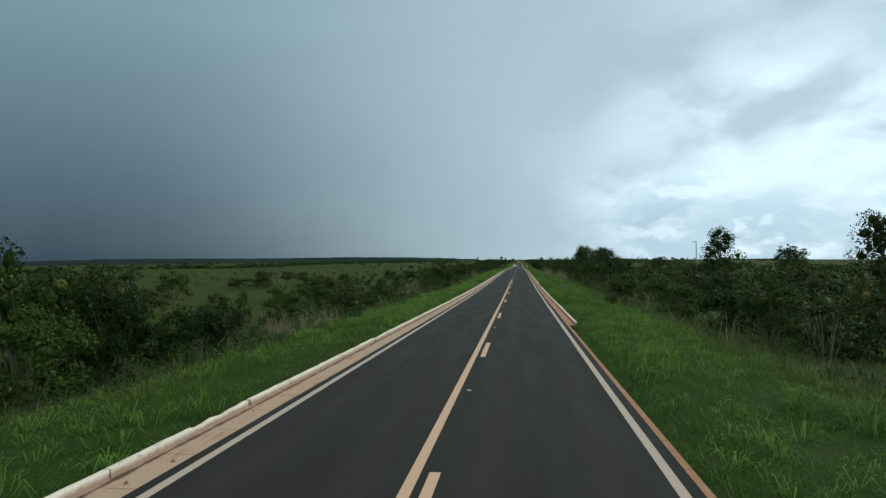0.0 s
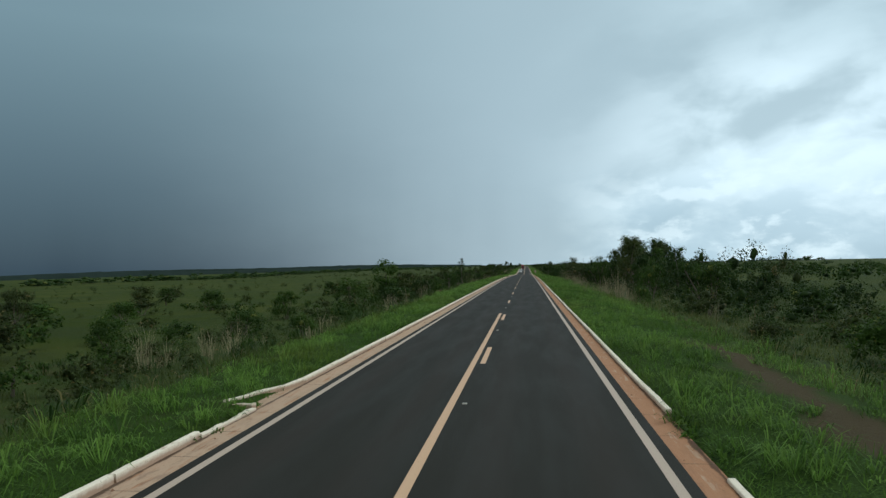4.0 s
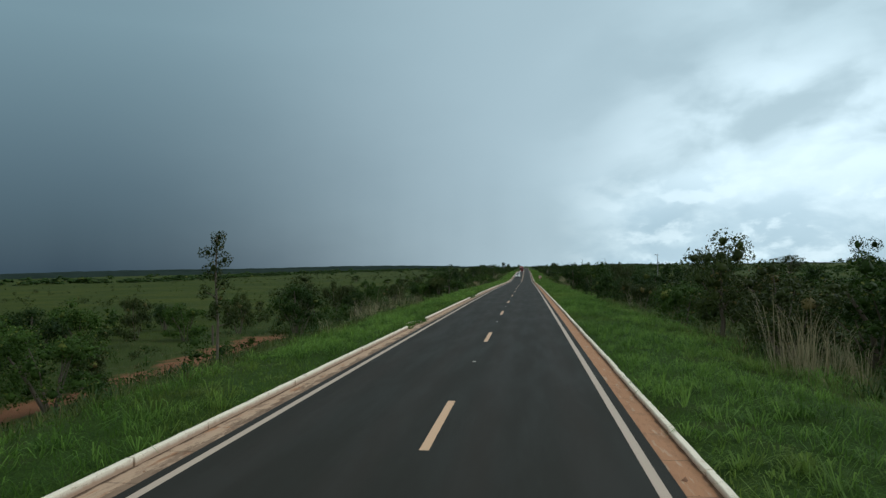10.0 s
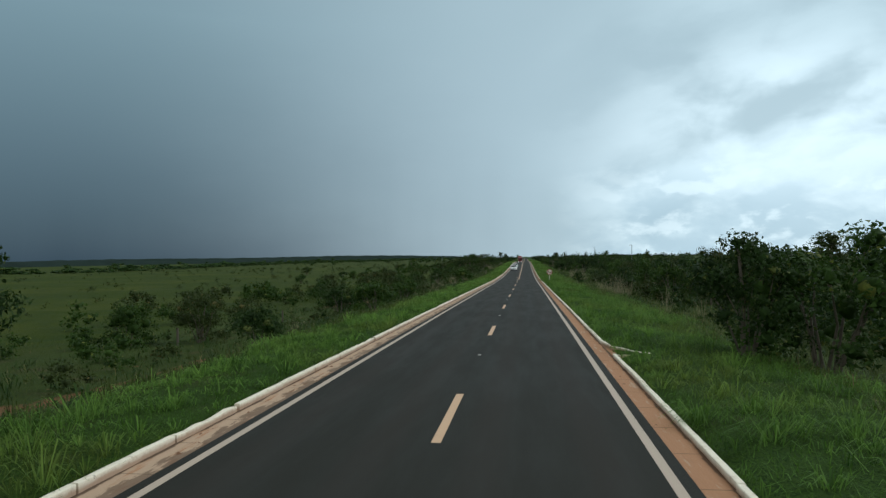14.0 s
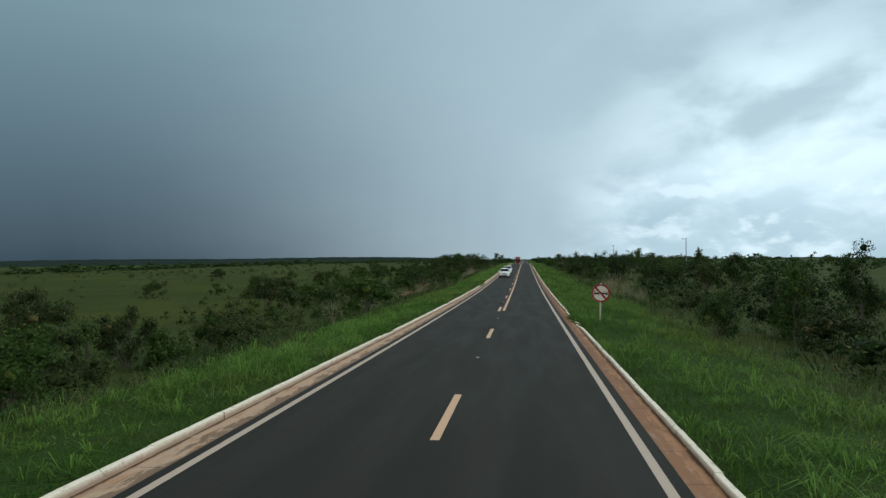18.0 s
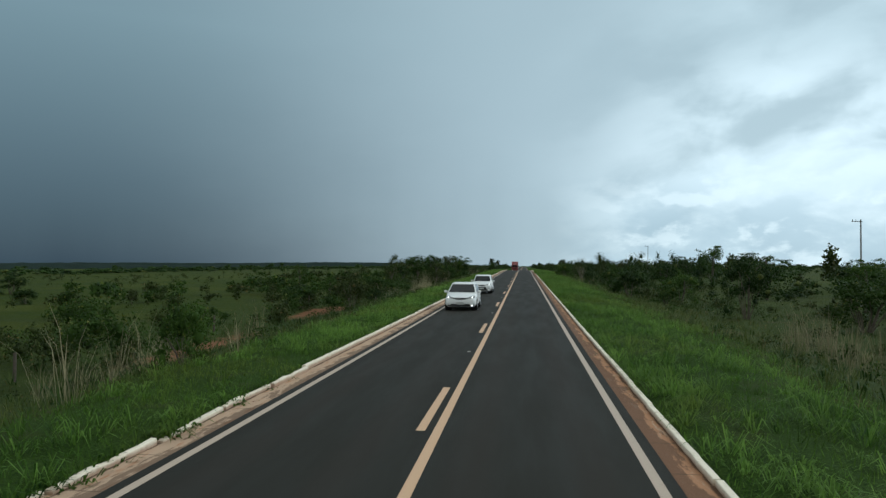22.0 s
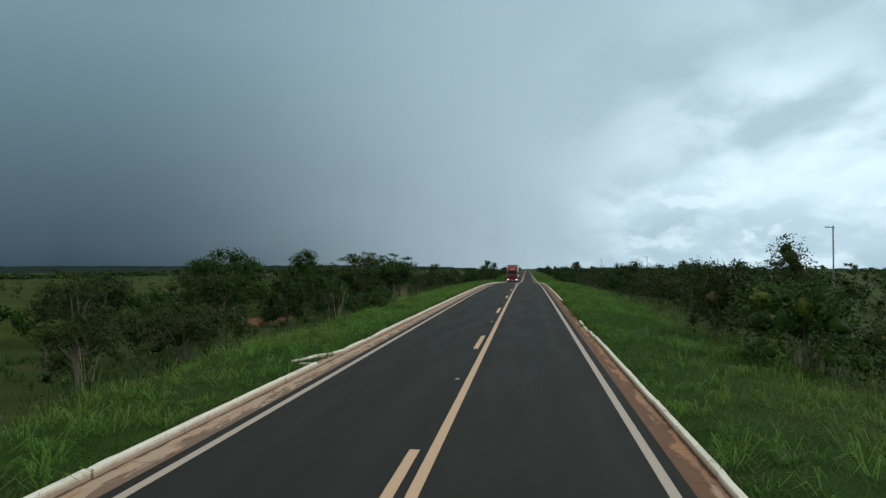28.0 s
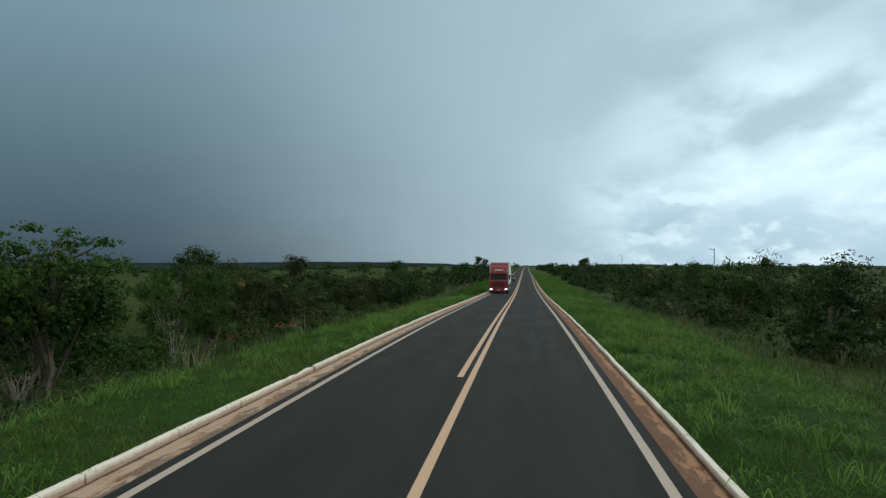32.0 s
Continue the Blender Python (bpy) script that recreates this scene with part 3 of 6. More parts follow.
def crown_points(rng, clumps, n, shell=0.55):
    """Leaf places on clumps (x, y, z, rx, rz)."""
    c = np.array(clumps)
    area = c[:, 3] * c[:, 3] + c[:, 3] * c[:, 4]
    which = rng.choice(len(c), n, p=area / area.sum())
    d = rng.normal(0, 1, (n, 3))
    d /= np.linalg.norm(d, axis=1, keepdims=True)
    rad = shell + (1.08 - shell) * rng.uniform(0, 1, n) ** 0.6
    rr = c[which][:, [3, 3, 4]]
    bumps = 1 + 0.18 * np.sin(d[:, :1] * 7 + which[:, None]) * np.cos(d[:, 2:] * 6)
    return c[which][:, :3] + d * rr * rad[:, None] * bumps, d


def cores(rng, clumps, k=0.66):
    """Shaded inner masses of twigs and leaves that close the crown."""
    u, w = np.meshgrid(np.linspace(0, 2 * np.pi, 6)[:-1], np.linspace(0.3, np.pi - 0.3, 4))
    d = np.stack([np.sin(w) * np.cos(u), np.sin(w) * np.sin(u), np.cos(w)], -1).reshape(-1, 3)
    i, j = np.meshgrid(np.arange(3), np.arange(5), indexing="ij")
    f0 = np.stack([i * 5 + j, i * 5 + (j + 1) % 5, (i + 1) * 5 + (j + 1) % 5, (i + 1) * 5 + j], -1).reshape(-1, 4)
    vs, fs = [], []
    for n, (x, y, z, rx, rz) in enumerate(clumps):
        r = k * rng.uniform(0.5, 1.15, (len(d), 1))
        vs.append(d * np.array([rx, rx, rz]) * r + np.array([x, y, z]))
        fs.append(f0 + n * len(d))
    return np.concatenate(vs), np.concatenate(fs)


def make_plant(kind, seed):
    """One shrub or tree at its own size; returns the thing and (height, width)."""
    rng = np.random.default_rng(seed)
    rnd = random.Random(seed)
    thing = new({"shrub": "shrub", "tall_shrub": "shrub", "small_tree": "tree", "tree": "tree", "flat_tree": "tree", "sapling": "sapling"}[kind])
    clumps, limbs = [], []
    leaf = (LEAF_DARK, LEAF_MID, LEAF_DULL)[seed % 3]
    if kind == "shrub":
        h, w, n, size = 3.0, 3.6, 2200, 0.195
        for i in range(15):
            a = rnd.uniform(0, 6.28)
            r = (w / 2 - 0.55) * math.sqrt(rnd.random())
            top = h * (0.98 - 0.35 * (r / (w / 2)) ** 2) * rnd.uniform(0.68, 1.0)
            rz = rnd.uniform(0.38, 0.72)
            z = max(0.42, top - rz)
            clumps.append((r * math.cos(a), r * math.sin(a), z, rnd.uniform(0.45, 0.8), rz))
            if i < 6:
                limbs.append([(0.12 * math.cos(a), 0.12 * math.sin(a), -0.15), (r * 0.45 * math.cos(a + 0.3), r * 0.45 * math.sin(a + 0.3), z * 0.45), (r * math.cos(a), r * math.sin(a), z)])
        for i in range(6):
            a = rnd.uniform(0, 6.28)
            clumps.append(((w / 2 - 0.5) * math.cos(a), (w / 2 - 0.5) * math.sin(a), rnd.uniform(0.35, 0.8), rnd.uniform(0.35, 0.6), rnd.uniform(0.3, 0.5)))
        trunk, r0 = limbs.pop(0), 0.07
    elif kind == "tall_shrub":
        h, w, n, size = 5.0, 5.4, 3600, 0.23
        for i in range(30):
            a = 2.4 * i + rnd.uniform(-0.5, 0.5)
            r = (w / 2 - 0.6) * math.sqrt(rnd.random())
            top = h * (1.0 - 0.42 * (r / (w / 2)) ** 2) * (rnd.uniform(0.75, 1.0) if i < 16 else rnd.uniform(0.3, 0.75))
            rz = rnd.uniform(0.35, 0.7)
            z = max(0.5, top - rz)
            clumps.append((r * math.cos(a), r * math.sin(a), z, rnd.uniform(0.45, 0.85), rz))
            if i < 8:
                limbs.append([(0.2 * math.cos(a), 0.2 * math.sin(a), -0.15), (r * 0.5 * math.cos(a + 0.3), r * 0.5 * math.sin(a + 0.3), z * 0.5), (r * math.cos(a), r * math.sin(a), z)])
        trunk, r0 = limbs.pop(0), 0.11
    elif kind == "small_tree":
        h, w, n, size = 5.5, 4.2, 3000, 0.21
        trunk, r0 = [(0, 0, -0.2), (0.12, 0.05, 0.8), (0.05, -0.1, 1.7), (0.1, 0, 2.6)], 0.14
        for i in range(26):
            a = 2.4 * i + rnd.uniform(-0.5, 0.5)
            r = (w / 2 - 0.6) * math.sqrt(rnd.random())
            z = rnd.uniform(0.9, h - 0.6 - 1.9 * (r / (w / 2)) ** 2)
            clumps.append((r * math.cos(a), r * math.sin(a), z, rnd.uniform(0.5, 0.85), rnd.uniform(0.4, 0.6)))
            if i < 6:
                limbs.append([(0.06, -0.04, rnd.uniform(1.0, 2.0)), (r * 0.5 * math.cos(a), r * 0.5 * math.sin(a), z * 0.75), (r * math.cos(a), r * math.sin(a), z)])
    elif kind == "tree":
        h, w, n, size = 9.0, 6.0, 3800, 0.27
        trunk, r0 = [(0, 0, -0.2), (0.1, 0.1, 1.5), (-0.1, 0.1, 3.2), (0.05, 0.0, 5.0)], 0.22
        for i in range(32):
            a = 2.4 * i + rnd.uniform(-0.5, 0.5)
            u = i / 31
            z = 1.7 + (h - 2.5) * u
            r = (w / 2 - 0.8) * (1 - 0.6 * max(0, u - 0.5) / 0.5) * rnd.uniform(0.2, 1.0)
            clumps.append((r * math.cos(a), r * math.sin(a), z, rnd.uniform(0.7, 1.15), rnd.uniform(0.55, 0.85)))
            if i % 5 == 0:
                limbs.append([(0, 0.05, z * 0.6), (r * 0.5 * math.cos(a), r * 0.5 * math.sin(a), z * 0.85), (r * math.cos(a), r * math.sin(a), z)])
    elif kind == "flat_tree":
        h, w, n, size = 6.0, 5.6, 3900, 0.20
        trunk, r0 = [(0, 0, -0.2), (0.25, 0.1, 1.0), (0.1, 0.0, 2.2), (0.4, 0.1, 3.6)], 0.17
        for i in range(22):
            a = 2.4 * i + rnd.uniform(-0.4, 0.4)
            r = (w / 2 - 0.7) * math.sqrt(rnd.uniform(0.02, 1.0))
            z = rnd.uniform(2.2, 5.1 - 1.2 * (r / (w / 2)) ** 2)
            clumps.append((r * math.cos(a), r * math.sin(a), z, rnd.uniform(0.6, 0.95), rnd.uniform(0.34, 0.58)))
            if i < 5:
                limbs.append([(0.15, 0.05, rnd.uniform(0.7, 1.8)), (r * 0.5 * math.cos(a), r * 0.5 * math.sin(a), z - 0.6), (r * math.cos(a), r * math.sin(a), z)])
        for i in range(9):
            a = 2.4 * i + rnd.uniform(-0.5, 0.5)
            r = (w / 2 - 0.3) * rnd.uniform(0.2, 1.0)
            z = h - 0.2 - 1.7 * (r / (w / 2)) * rnd.uniform(0.5, 1.3)
            clumps.append((r * math.cos(a), r * math.sin(a), z, rnd.uniform(0.3, 0.6), rnd.uniform(0.12, 0.2)))
            if i % 3 == 0:
                limbs.append([(0.3, 0.05, 3.2), (r * 0.5 * math.cos(a), r * 0.5 * math.sin(a), z - 0.5), (r * math.cos(a), r * math.sin(a), z)])
    else:
        h, w, n, size = 6.2, 2.1, 1300, 0.16
        trunk, r0 = [(0, 0, -0.2), (0.05, 0, 2.0), (-0.05, 0.05, 4.0), (0.02, 0, 6.0)], 0.07
        for i in range(12):
            a = 2.4 * i
            u = i / 11
            r = rnd.uniform(0.1, 0.7) * (1 - 0.5 * u)
            clumps.append((r * math.cos(a), r * math.sin(a), 2.0 + 4.0 * u, rnd.uniform(0.28, 0.45), rnd.uniform(0.25, 0.4)))
            limbs.append([(0, 0, 1.8 + 3.7 * u), (r * math.cos(a), r * math.sin(a), 2.0 + 4.0 * u)])
    bm = bmesh.new()
    tube(bm, trunk, r0, r0 * 0.45)
    part("trunk", bm, BARK, thing)
    for p in limbs[:7]:
        bm = bmesh.new()
        tube(bm, p, r0 * 0.5, r0 * 0.15, 5)
        part("limb", bm, BARK, thing)
    pts, out = crown_points(rng, clumps, int(n * 1.4))
    v, f = leaf_tris(rng, pts, out, size * 0.63)
    cv, cf = cores(rng, clumps, 0.38 if kind in ("flat_tree", "sapling") else 0.48)
    cf = np.concatenate([cf[:, [0, 1, 2]], cf[:, [0, 2, 3]]])
    v, f = np.concatenate([v, cv]), np.concatenate([f, cf + len(v)])
    child("crown", mesh_np("crown", v, f, leaf), thing)
    return thing, (h, w)


LABELS = {
    "shrub": (("low dark green shrub growing in rough grass", "dense dark green shrub with small leaves", "tall bushy shrub with glossy dark leaves"),
              ("low mid green shrub growing in rough grass", "rounded green shrub beside the pasture", "tall spreading green shrub above dry grass"),
              ("low olive green shrub growing in rough grass", "dull olive green shrub with loose branches", "tall olive green shrub with loose branches")),
    "tall_shrub": (("tall dense shrub with dark green leaves",), ("tall dense shrub with bright green leaves",), ("tall dense shrub with dull olive leaves",)),
    "small_tree": (("small dark savanna tree with short trunk",), ("small green savanna tree with open crown",), ("small olive savanna tree with open crown",)),
    "tree": (("tall dark tree rising above the scrub",), ("tall green tree rising above the scrub",), ("tall olive tree rising above the scrub",)),
    "flat_tree": (("crooked dark tree with open layered branches",), ("crooked green tree with open layered branches",), ("crooked olive tree with open layered branches",)),
    "sapling": (("slender dark sapling with sparse leafy tufts",), ("slender green sapling with sparse leafy tufts",), ("slender olive sapling with sparse leafy tufts",)),
}
MODELS = {}
for kind, count in (("shrub", 8), ("tall_shrub", 7), ("small_tree", 6), ("tree", 5), ("flat_tree", 4), ("sapling", 1)):
    MODELS[kind] = [[*make_plant(kind, 40 + 10 * len(kind) + i), (40 + 10 * len(kind) + i) % 3, False] for i in range(count)]


def plant(kind, x, y, h, w):
    """Plants one of the models, sized to height h and width w, on the ground at (x, y)."""
    rnd = random.Random(round(x * 31 + y * 17))
    kind = "tall_shrub" if kind == "shrub" and h > 3.5 else kind
    model = rnd.choice([m for m in MODELS[kind] if not m[3]] or MODELS[kind])
    thing, (h0, w0), tone, used = model
    z = float(land_z(np.array([x]), np.array([y]))[0])
    now = thing.scale
    m = Matrix.Translation((x, y, z)) @ Matrix.Rotation(rnd.uniform(0, 6.28), 4, "Z") @ Matrix.Diagonal((w / w0 / now.x, w / w0 / now.y, h / h0 / now.z, 1))
    if used:
        ob = copy_thing(thing, m)
    else:
        thing.matrix_basis = m
        model[3] = True
        ob = thing
        thing.rotation_mode = "XYZ"
    words = LABELS[kind][tone]
    tagged(ob, words[0 if h < 2.2 else min(1, len(words) - 1) if h < 3.9 else -1], "shrub" if "shrub" in kind else "tree",
           group="roadside shrubs" if "shrub" in kind else "roadside trees")
    return ob


DEAD = plain("bleached_twigs", (0.23, 0.20, 0.16), 0.9, 0.1, vary=0.4, scale=5)


def dead_shrub(x, y, h, w, seed):
    """A leafless shrub: a fan of pale forked stems."""
    rnd = random.Random(seed)
    thing = new("dead_shrub")
    thing.location = (x, y, float(land_z(np.array([x]), np.array([y]))[0]))
    for i in range(16):
        a = rnd.uniform(0, 6.28)
        out = w / 2 * rnd.uniform(0.2, 1.0)
        top = h * rnd.uniform(0.55, 1.0)
        c, s = math.cos(a), math.sin(a)
        path = [(0.12 * c, 0.12 * s, -0.1), (out * 0.3 * c + rnd.gauss(0, 0.05), out * 0.3 * s, top * 0.4), (out * 0.7 * c, out * 0.7 * s + rnd.gauss(0, 0.08), top * 0.75), (out * c, out * s, top)]
        bm = bmesh.new()
        tube(bm, path, 0.028, 0.008, 5)
        for k in range(3):
            q = path[2]
            d = rnd.uniform(0, 6.28)
            tube(bm, [q, (q[0] + 0.2 * math.cos(d), q[1] + 0.2 * math.sin(d), q[2] + 0.15), (q[0] + 0.35 * math.cos(d), q[1] + 0.35 * math.sin(d), q[2] + rnd.uniform(0.1, 0.4))], 0.012, 0.004, 4)
        part("stem", bm, DEAD, thing)
    tagged(thing, "leafless shrub with pale forked stems", "dead shrub", group="dead shrubs")


for i, (x, y, h, w) in enumerate(((-20.0, 634.5, 2.8, 3.0), (-18.4, 672.5, 3.4, 3.2), (12.3, 580.5, 2.6, 2.8), (-17.2, 658.5, 1.8, 2.0))):
    dead_shrub(x, y, h, w, 70 + i)

# from 0 m
plant("shrub", -17.0, 30.0, 5.4, 4.6)
plant("shrub", -20.5, 29.0, 6.9, 6.5)
plant("shrub", -17.5, 25.5, 4.4, 5.0)
plant("shrub", -20.0, 34.5, 5.0, 5.0)
plant("shrub", -18.5, 31.0, 6.4, 5.0)
plant("shrub", -14.0, 32.0, 3.4, 3.8)
plant("shrub", 13.5, 36.0, 3.8, 3.8)
plant("small_tree", -21.0, 36.5, 6.4, 5.4)
plant("shrub", 17.5, 37.0, 4.2, 4.0)
plant("shrub", -16.6, 41.0, 3.9, 3.2)
plant("shrub", 13.0, 43.5, 3.0, 3.5)
plant("tree", 26.0, 52.0, 8.5, 5.5)
plant("shrub", 12.7, 53.5, 3.7, 4.2)
plant("shrub", 8.6, 56.0, 2.6, 1.9)
plant("shrub", -18.0, 58.0, 4.4, 5.0)
plant("shrub", -14.7, 63.0, 3.0, 3.8)
plant("shrub", 27.5, 67.5, 4.8, 6.4)
plant("shrub", -40.3, 76.0, 3.6, 6.0)
# from 80 m
plant("shrub", -21.8, 81.0, 4.3, 5.0)
plant("shrub", 20.4, 86.5, 4.4, 5.8)
plant("shrub", -7.8, 88.5, 1.0, 1.3)
plant("shrub", 17.9, 90.0, 3.5, 5.5)
plant("small_tree", -21.6, 95.0, 4.3, 2.8)
plant("shrub", 14.6, 96.0, 3.5, 5.7)
plant("shrub", 17.0, 109.0, 3.4, 4.6)
plant("shrub", -54.0, 110.0, 5.2, 6.1)
plant("shrub", 16.0, 112.0, 2.8, 4.0)
plant("shrub", -8.9, 113.0, 1.4, 1.5)
plant("tree", 32.0, 114.0, 10.3, 7.6)
plant("shrub", 11.8, 114.4, 1.3, 1.9)
plant("small_tree", -22.0, 118.8, 3.6, 2.9)
plant("shrub", -33.5, 122.5, 3.9, 6.0)
plant("small_tree", 31.2, 126.0, 5.3, 4.0)
plant("shrub", -66.0, 129.0, 2.4, 3.0)
plant("shrub", 22.2, 136.5, 3.1, 4.4)
plant("small_tree", 31.4, 141.0, 5.0, 4.9)
plant("shrub", -23.0, 141.0, 2.4, 3.9)
plant("shrub", 16.2, 142.6, 5.6, 5.4)
plant("shrub", 11.9, 150.0, 2.1, 2.1)
plant("small_tree", -62.0, 153.5, 2.6, 3.7)
plant("shrub", -43.7, 156.7, 2.8, 4.6)
plant("shrub", -56.7, 156.7, 4.6, 4.6)
plant("shrub", 24.3, 158.2, 3.0, 4.9)
# from 160 m
plant("shrub", -26.0, 160.6, 3.9, 3.7)
plant("flat_tree", 60.0, 163.0, 9.0, 7.5)
plant("shrub", -60.0, 164.0, 2.4, 6.4)
plant("shrub", 15.3, 165.0, 5.2, 3.9)
plant("shrub", -14.4, 169.0, 3.0, 4.4)
plant("shrub", -48.8, 170.0, 2.6, 5.0)
plant("shrub", -66.1, 170.5, 2.1, 7.0)
plant("shrub", 16.7, 175.5, 6.2, 5.5)
plant("flat_tree", -22.4, 176.4, 4.9, 5.8)
plant("shrub", -43.3, 179.0, 3.5, 4.6)
plant("shrub", -13.7, 182.3, 3.4, 3.5)
plant("flat_tree", 68.8, 185.4, 9.0, 7.4)
plant("shrub", -15.2, 188.0, 4.2, 4.2)
plant("tree", 23.5, 190.4, 7.1, 4.8)
plant("shrub", -20.2, 190.5, 4.2, 4.0)
plant("small_tree", -20.4, 191.3, 7.5, 4.8)
plant("tree", 21.4, 194.2, 7.1, 4.4)
plant("small_tree", -59.5, 196.7, 3.4, 3.6)
plant("small_tree", -64.6, 197.7, 4.0, 4.6)
plant("shrub", -29.4, 199.0, 3.4, 3.0)
plant("tree", 18.3, 200.0, 9.0, 6.0)
plant("tree", 19.0, 206.0, 8.6, 5.6)
plant("tree", 24.5, 210.0, 8.4, 5.6)
plant("flat_tree", -66.0, 211.0, 2.9, 3.9)
plant("shrub", -15.1, 212.0, 2.7, 2.8)
plant("shrub", -24.6, 212.0, 3.9, 3.5)
plant("tree", 20.4, 214.0, 9.8, 7.6)
plant("small_tree", 17.6, 220.8, 6.8, 4.0)
plant("tree", 26.1, 222.4, 9.4, 6.0)
plant("tree", 23.0, 224.0, 8.4, 6.5)
plant("shrub", -22.7, 225.4, 5.5, 4.4)
plant("small_tree", 15.9, 226.0, 6.6, 3.4)
plant("shrub", -16.5, 228.0, 3.7, 4.8)
plant("tree", 27.4, 228.0, 9.2, 6.0)
plant("tree", 19.5, 229.0, 7.6, 6.0)
plant("shrub", 10.9, 230.0, 3.8, 5.0)
plant("shrub", -35.5, 232.4, 3.6, 3.8)
plant("shrub", -23.5, 232.5, 4.4, 4.8)
plant("shrub", -26.5, 240.0, 4.0, 4.8)
plant("flat_tree", -11.8, 203.5, 3.2, 3.2)
plant("tree", 29.8, 233.0, 9.2, 6.2)
plant("sapling", -12.4, 233.6, 6.0, 2.1)
plant("shrub", 16.2, 234.3, 4.9, 6.9)
plant("shrub", -19.8, 235.0, 2.6, 2.4)
plant("small_tree", 11.0, 239.0, 5.8, 4.0)
# from 240 m
plant("tree", 26.4, 241.0, 9.1, 6.6)
plant("shrub", 14.2, 242.8, 4.3, 5.2)
plant("shrub", -43.7, 243.3, 3.4, 3.8)
plant("shrub", 11.8, 251.0, 3.1, 4.3)
plant("shrub", -31.0, 251.0, 4.0, 4.7)
plant("shrub", -15.0, 253.0, 4.3, 4.8)
plant("shrub", -31.5, 260.0, 4.2, 3.1)
plant("shrub", -27.0, 260.0, 3.8, 3.8)
plant("shrub", 11.3, 264.5, 2.7, 2.6)
plant("shrub", -25.0, 266.4, 4.2, 3.4)
plant("small_tree", 32.0, 270.5, 8.3, 4.3)
plant("small_tree", -21.1, 271.0, 6.0, 5.0)
plant("shrub", -35.2, 271.7, 3.0, 4.2)
plant("shrub", 9.2, 273.5, 3.3, 3.4)
plant("shrub", 11.7, 276.0, 3.0, 2.8)
plant("shrub", 8.4, 285.0, 1.6, 1.2)
plant("shrub", 11.8, 285.0, 2.6, 3.0)
plant("flat_tree", -8.3, 292.7, 4.2, 3.3)
plant("shrub", -9.5, 292.3, 3.2, 3.2)
plant("shrub", -10.8, 292.2, 2.8, 3.2)
plant("small_tree", -27.8, 297.5, 4.4, 3.6)
plant("small_tree", -29.8, 300.0, 3.8, 3.0)
plant("small_tree", -24.2, 304.5, 4.6, 3.2)
plant("shrub", -12.2, 293.6, 3.0, 3.2)
plant("shrub", -21.0, 295.6, 3.6, 4.2)
plant("shrub", -25.8, 302.8, 4.8, 3.9)
plant("shrub", 8.3, 306.0, 4.2, 4.2)
plant("shrub", 10.7, 306.2, 5.3, 6.4)
plant("small_tree", 31.8, 318.0, 7.4, 3.4)
plant("shrub", -12.4, 318.0, 2.5, 3.2)
plant("shrub", 22.1, 319.4, 4.0, 5.8)
# from 320 m
plant("shrub", -26.4, 330.0, 3.4, 4.1)
plant("shrub", 20.3, 332.1, 3.3, 5.5)
plant("shrub", -22.5, 333.0, 4.3, 4.4)
plant("small_tree", 36.0, 338.0, 8.5, 4.5)
plant("small_tree", 23.5, 344.0, 5.2, 4.5)
plant("shrub", -12.7, 348.5, 3.3, 5.0)
plant("shrub", -17.0, 352.0, 3.6, 4.7)
plant("shrub", 22.7, 353.6, 5.8, 3.9)
plant("small_tree", 20.8, 360.9, 7.1, 3.2)
plant("shrub", 16.8, 360.9, 5.4, 5.9)
plant("shrub", 18.7, 369.4, 5.9, 5.9)
plant("small_tree", 24.8, 370.0, 6.6, 4.0)
plant("shrub", -23.2, 375.7, 3.8, 4.2)
plant("small_tree", 17.5, 383.0, 5.8, 4.0)
plant("shrub", -16.2, 384.0, 3.8, 4.8)
plant("shrub", 18.7, 384.8, 5.4, 5.7)
plant("small_tree", 19.7, 391.4, 6.4, 3.4)
plant("shrub", 9.3, 392.5, 2.4, 1.9)
plant("small_tree", 23.7, 393.0, 6.4, 4.2)
plant("shrub", 15.0, 395.4, 2.6, 3.8)
plant("shrub", -24.5, 398.0, 4.6, 4.4)
plant("tree", 48.0, 399.0, 9.3, 10.0)
plant("shrub", -18.6, 399.5, 2.6, 2.1)
plant("small_tree", -32.9, 399.6, 4.3, 3.0)
# from 400 m
plant("shrub", -20.8, 400.0, 3.8, 3.6)
plant("small_tree", 15.3, 401.0, 5.0, 2.8)
plant("tree", 55.0, 404.0, 9.0, 9.0)
plant("shrub", 17.0, 407.1, 4.6, 5.6)
plant("shrub", -20.3, 409.6, 2.8, 2.4)
plant("small_tree", -34.3, 409.8, 4.9, 3.6)
plant("shrub", -10.3, 414.2, 3.2, 4.8)
plant("small_tree", 26.5, 419.2, 6.7, 3.8)
plant("shrub", 15.4, 441.7, 1.2, 1.6)
plant("shrub", -30.0, 447.0, 4.8, 4.0)
plant("flat_tree", 87.0, 449.0, 9.4, 11.0)
plant("shrub", -28.8, 450.0, 3.0, 3.0)
plant("shrub", -25.2, 456.3, 2.7, 2.7)
plant("shrub", 29.6, 461.9, 6.3, 5.1)
plant("shrub", -8.5, 462.0, 2.2, 2.0)
plant("shrub", -20.8, 462.6, 4.4, 4.4)
plant("shrub", 20.2, 464.0, 4.4, 4.0)
plant("shrub", -30.9, 465.0, 2.8, 5.0)
plant("shrub", 26.9, 466.4, 5.0, 4.7)
plant("shrub", -41.9, 472.4, 2.4, 4.8)
plant("shrub", -61.0, 477.0, 2.8, 3.9)
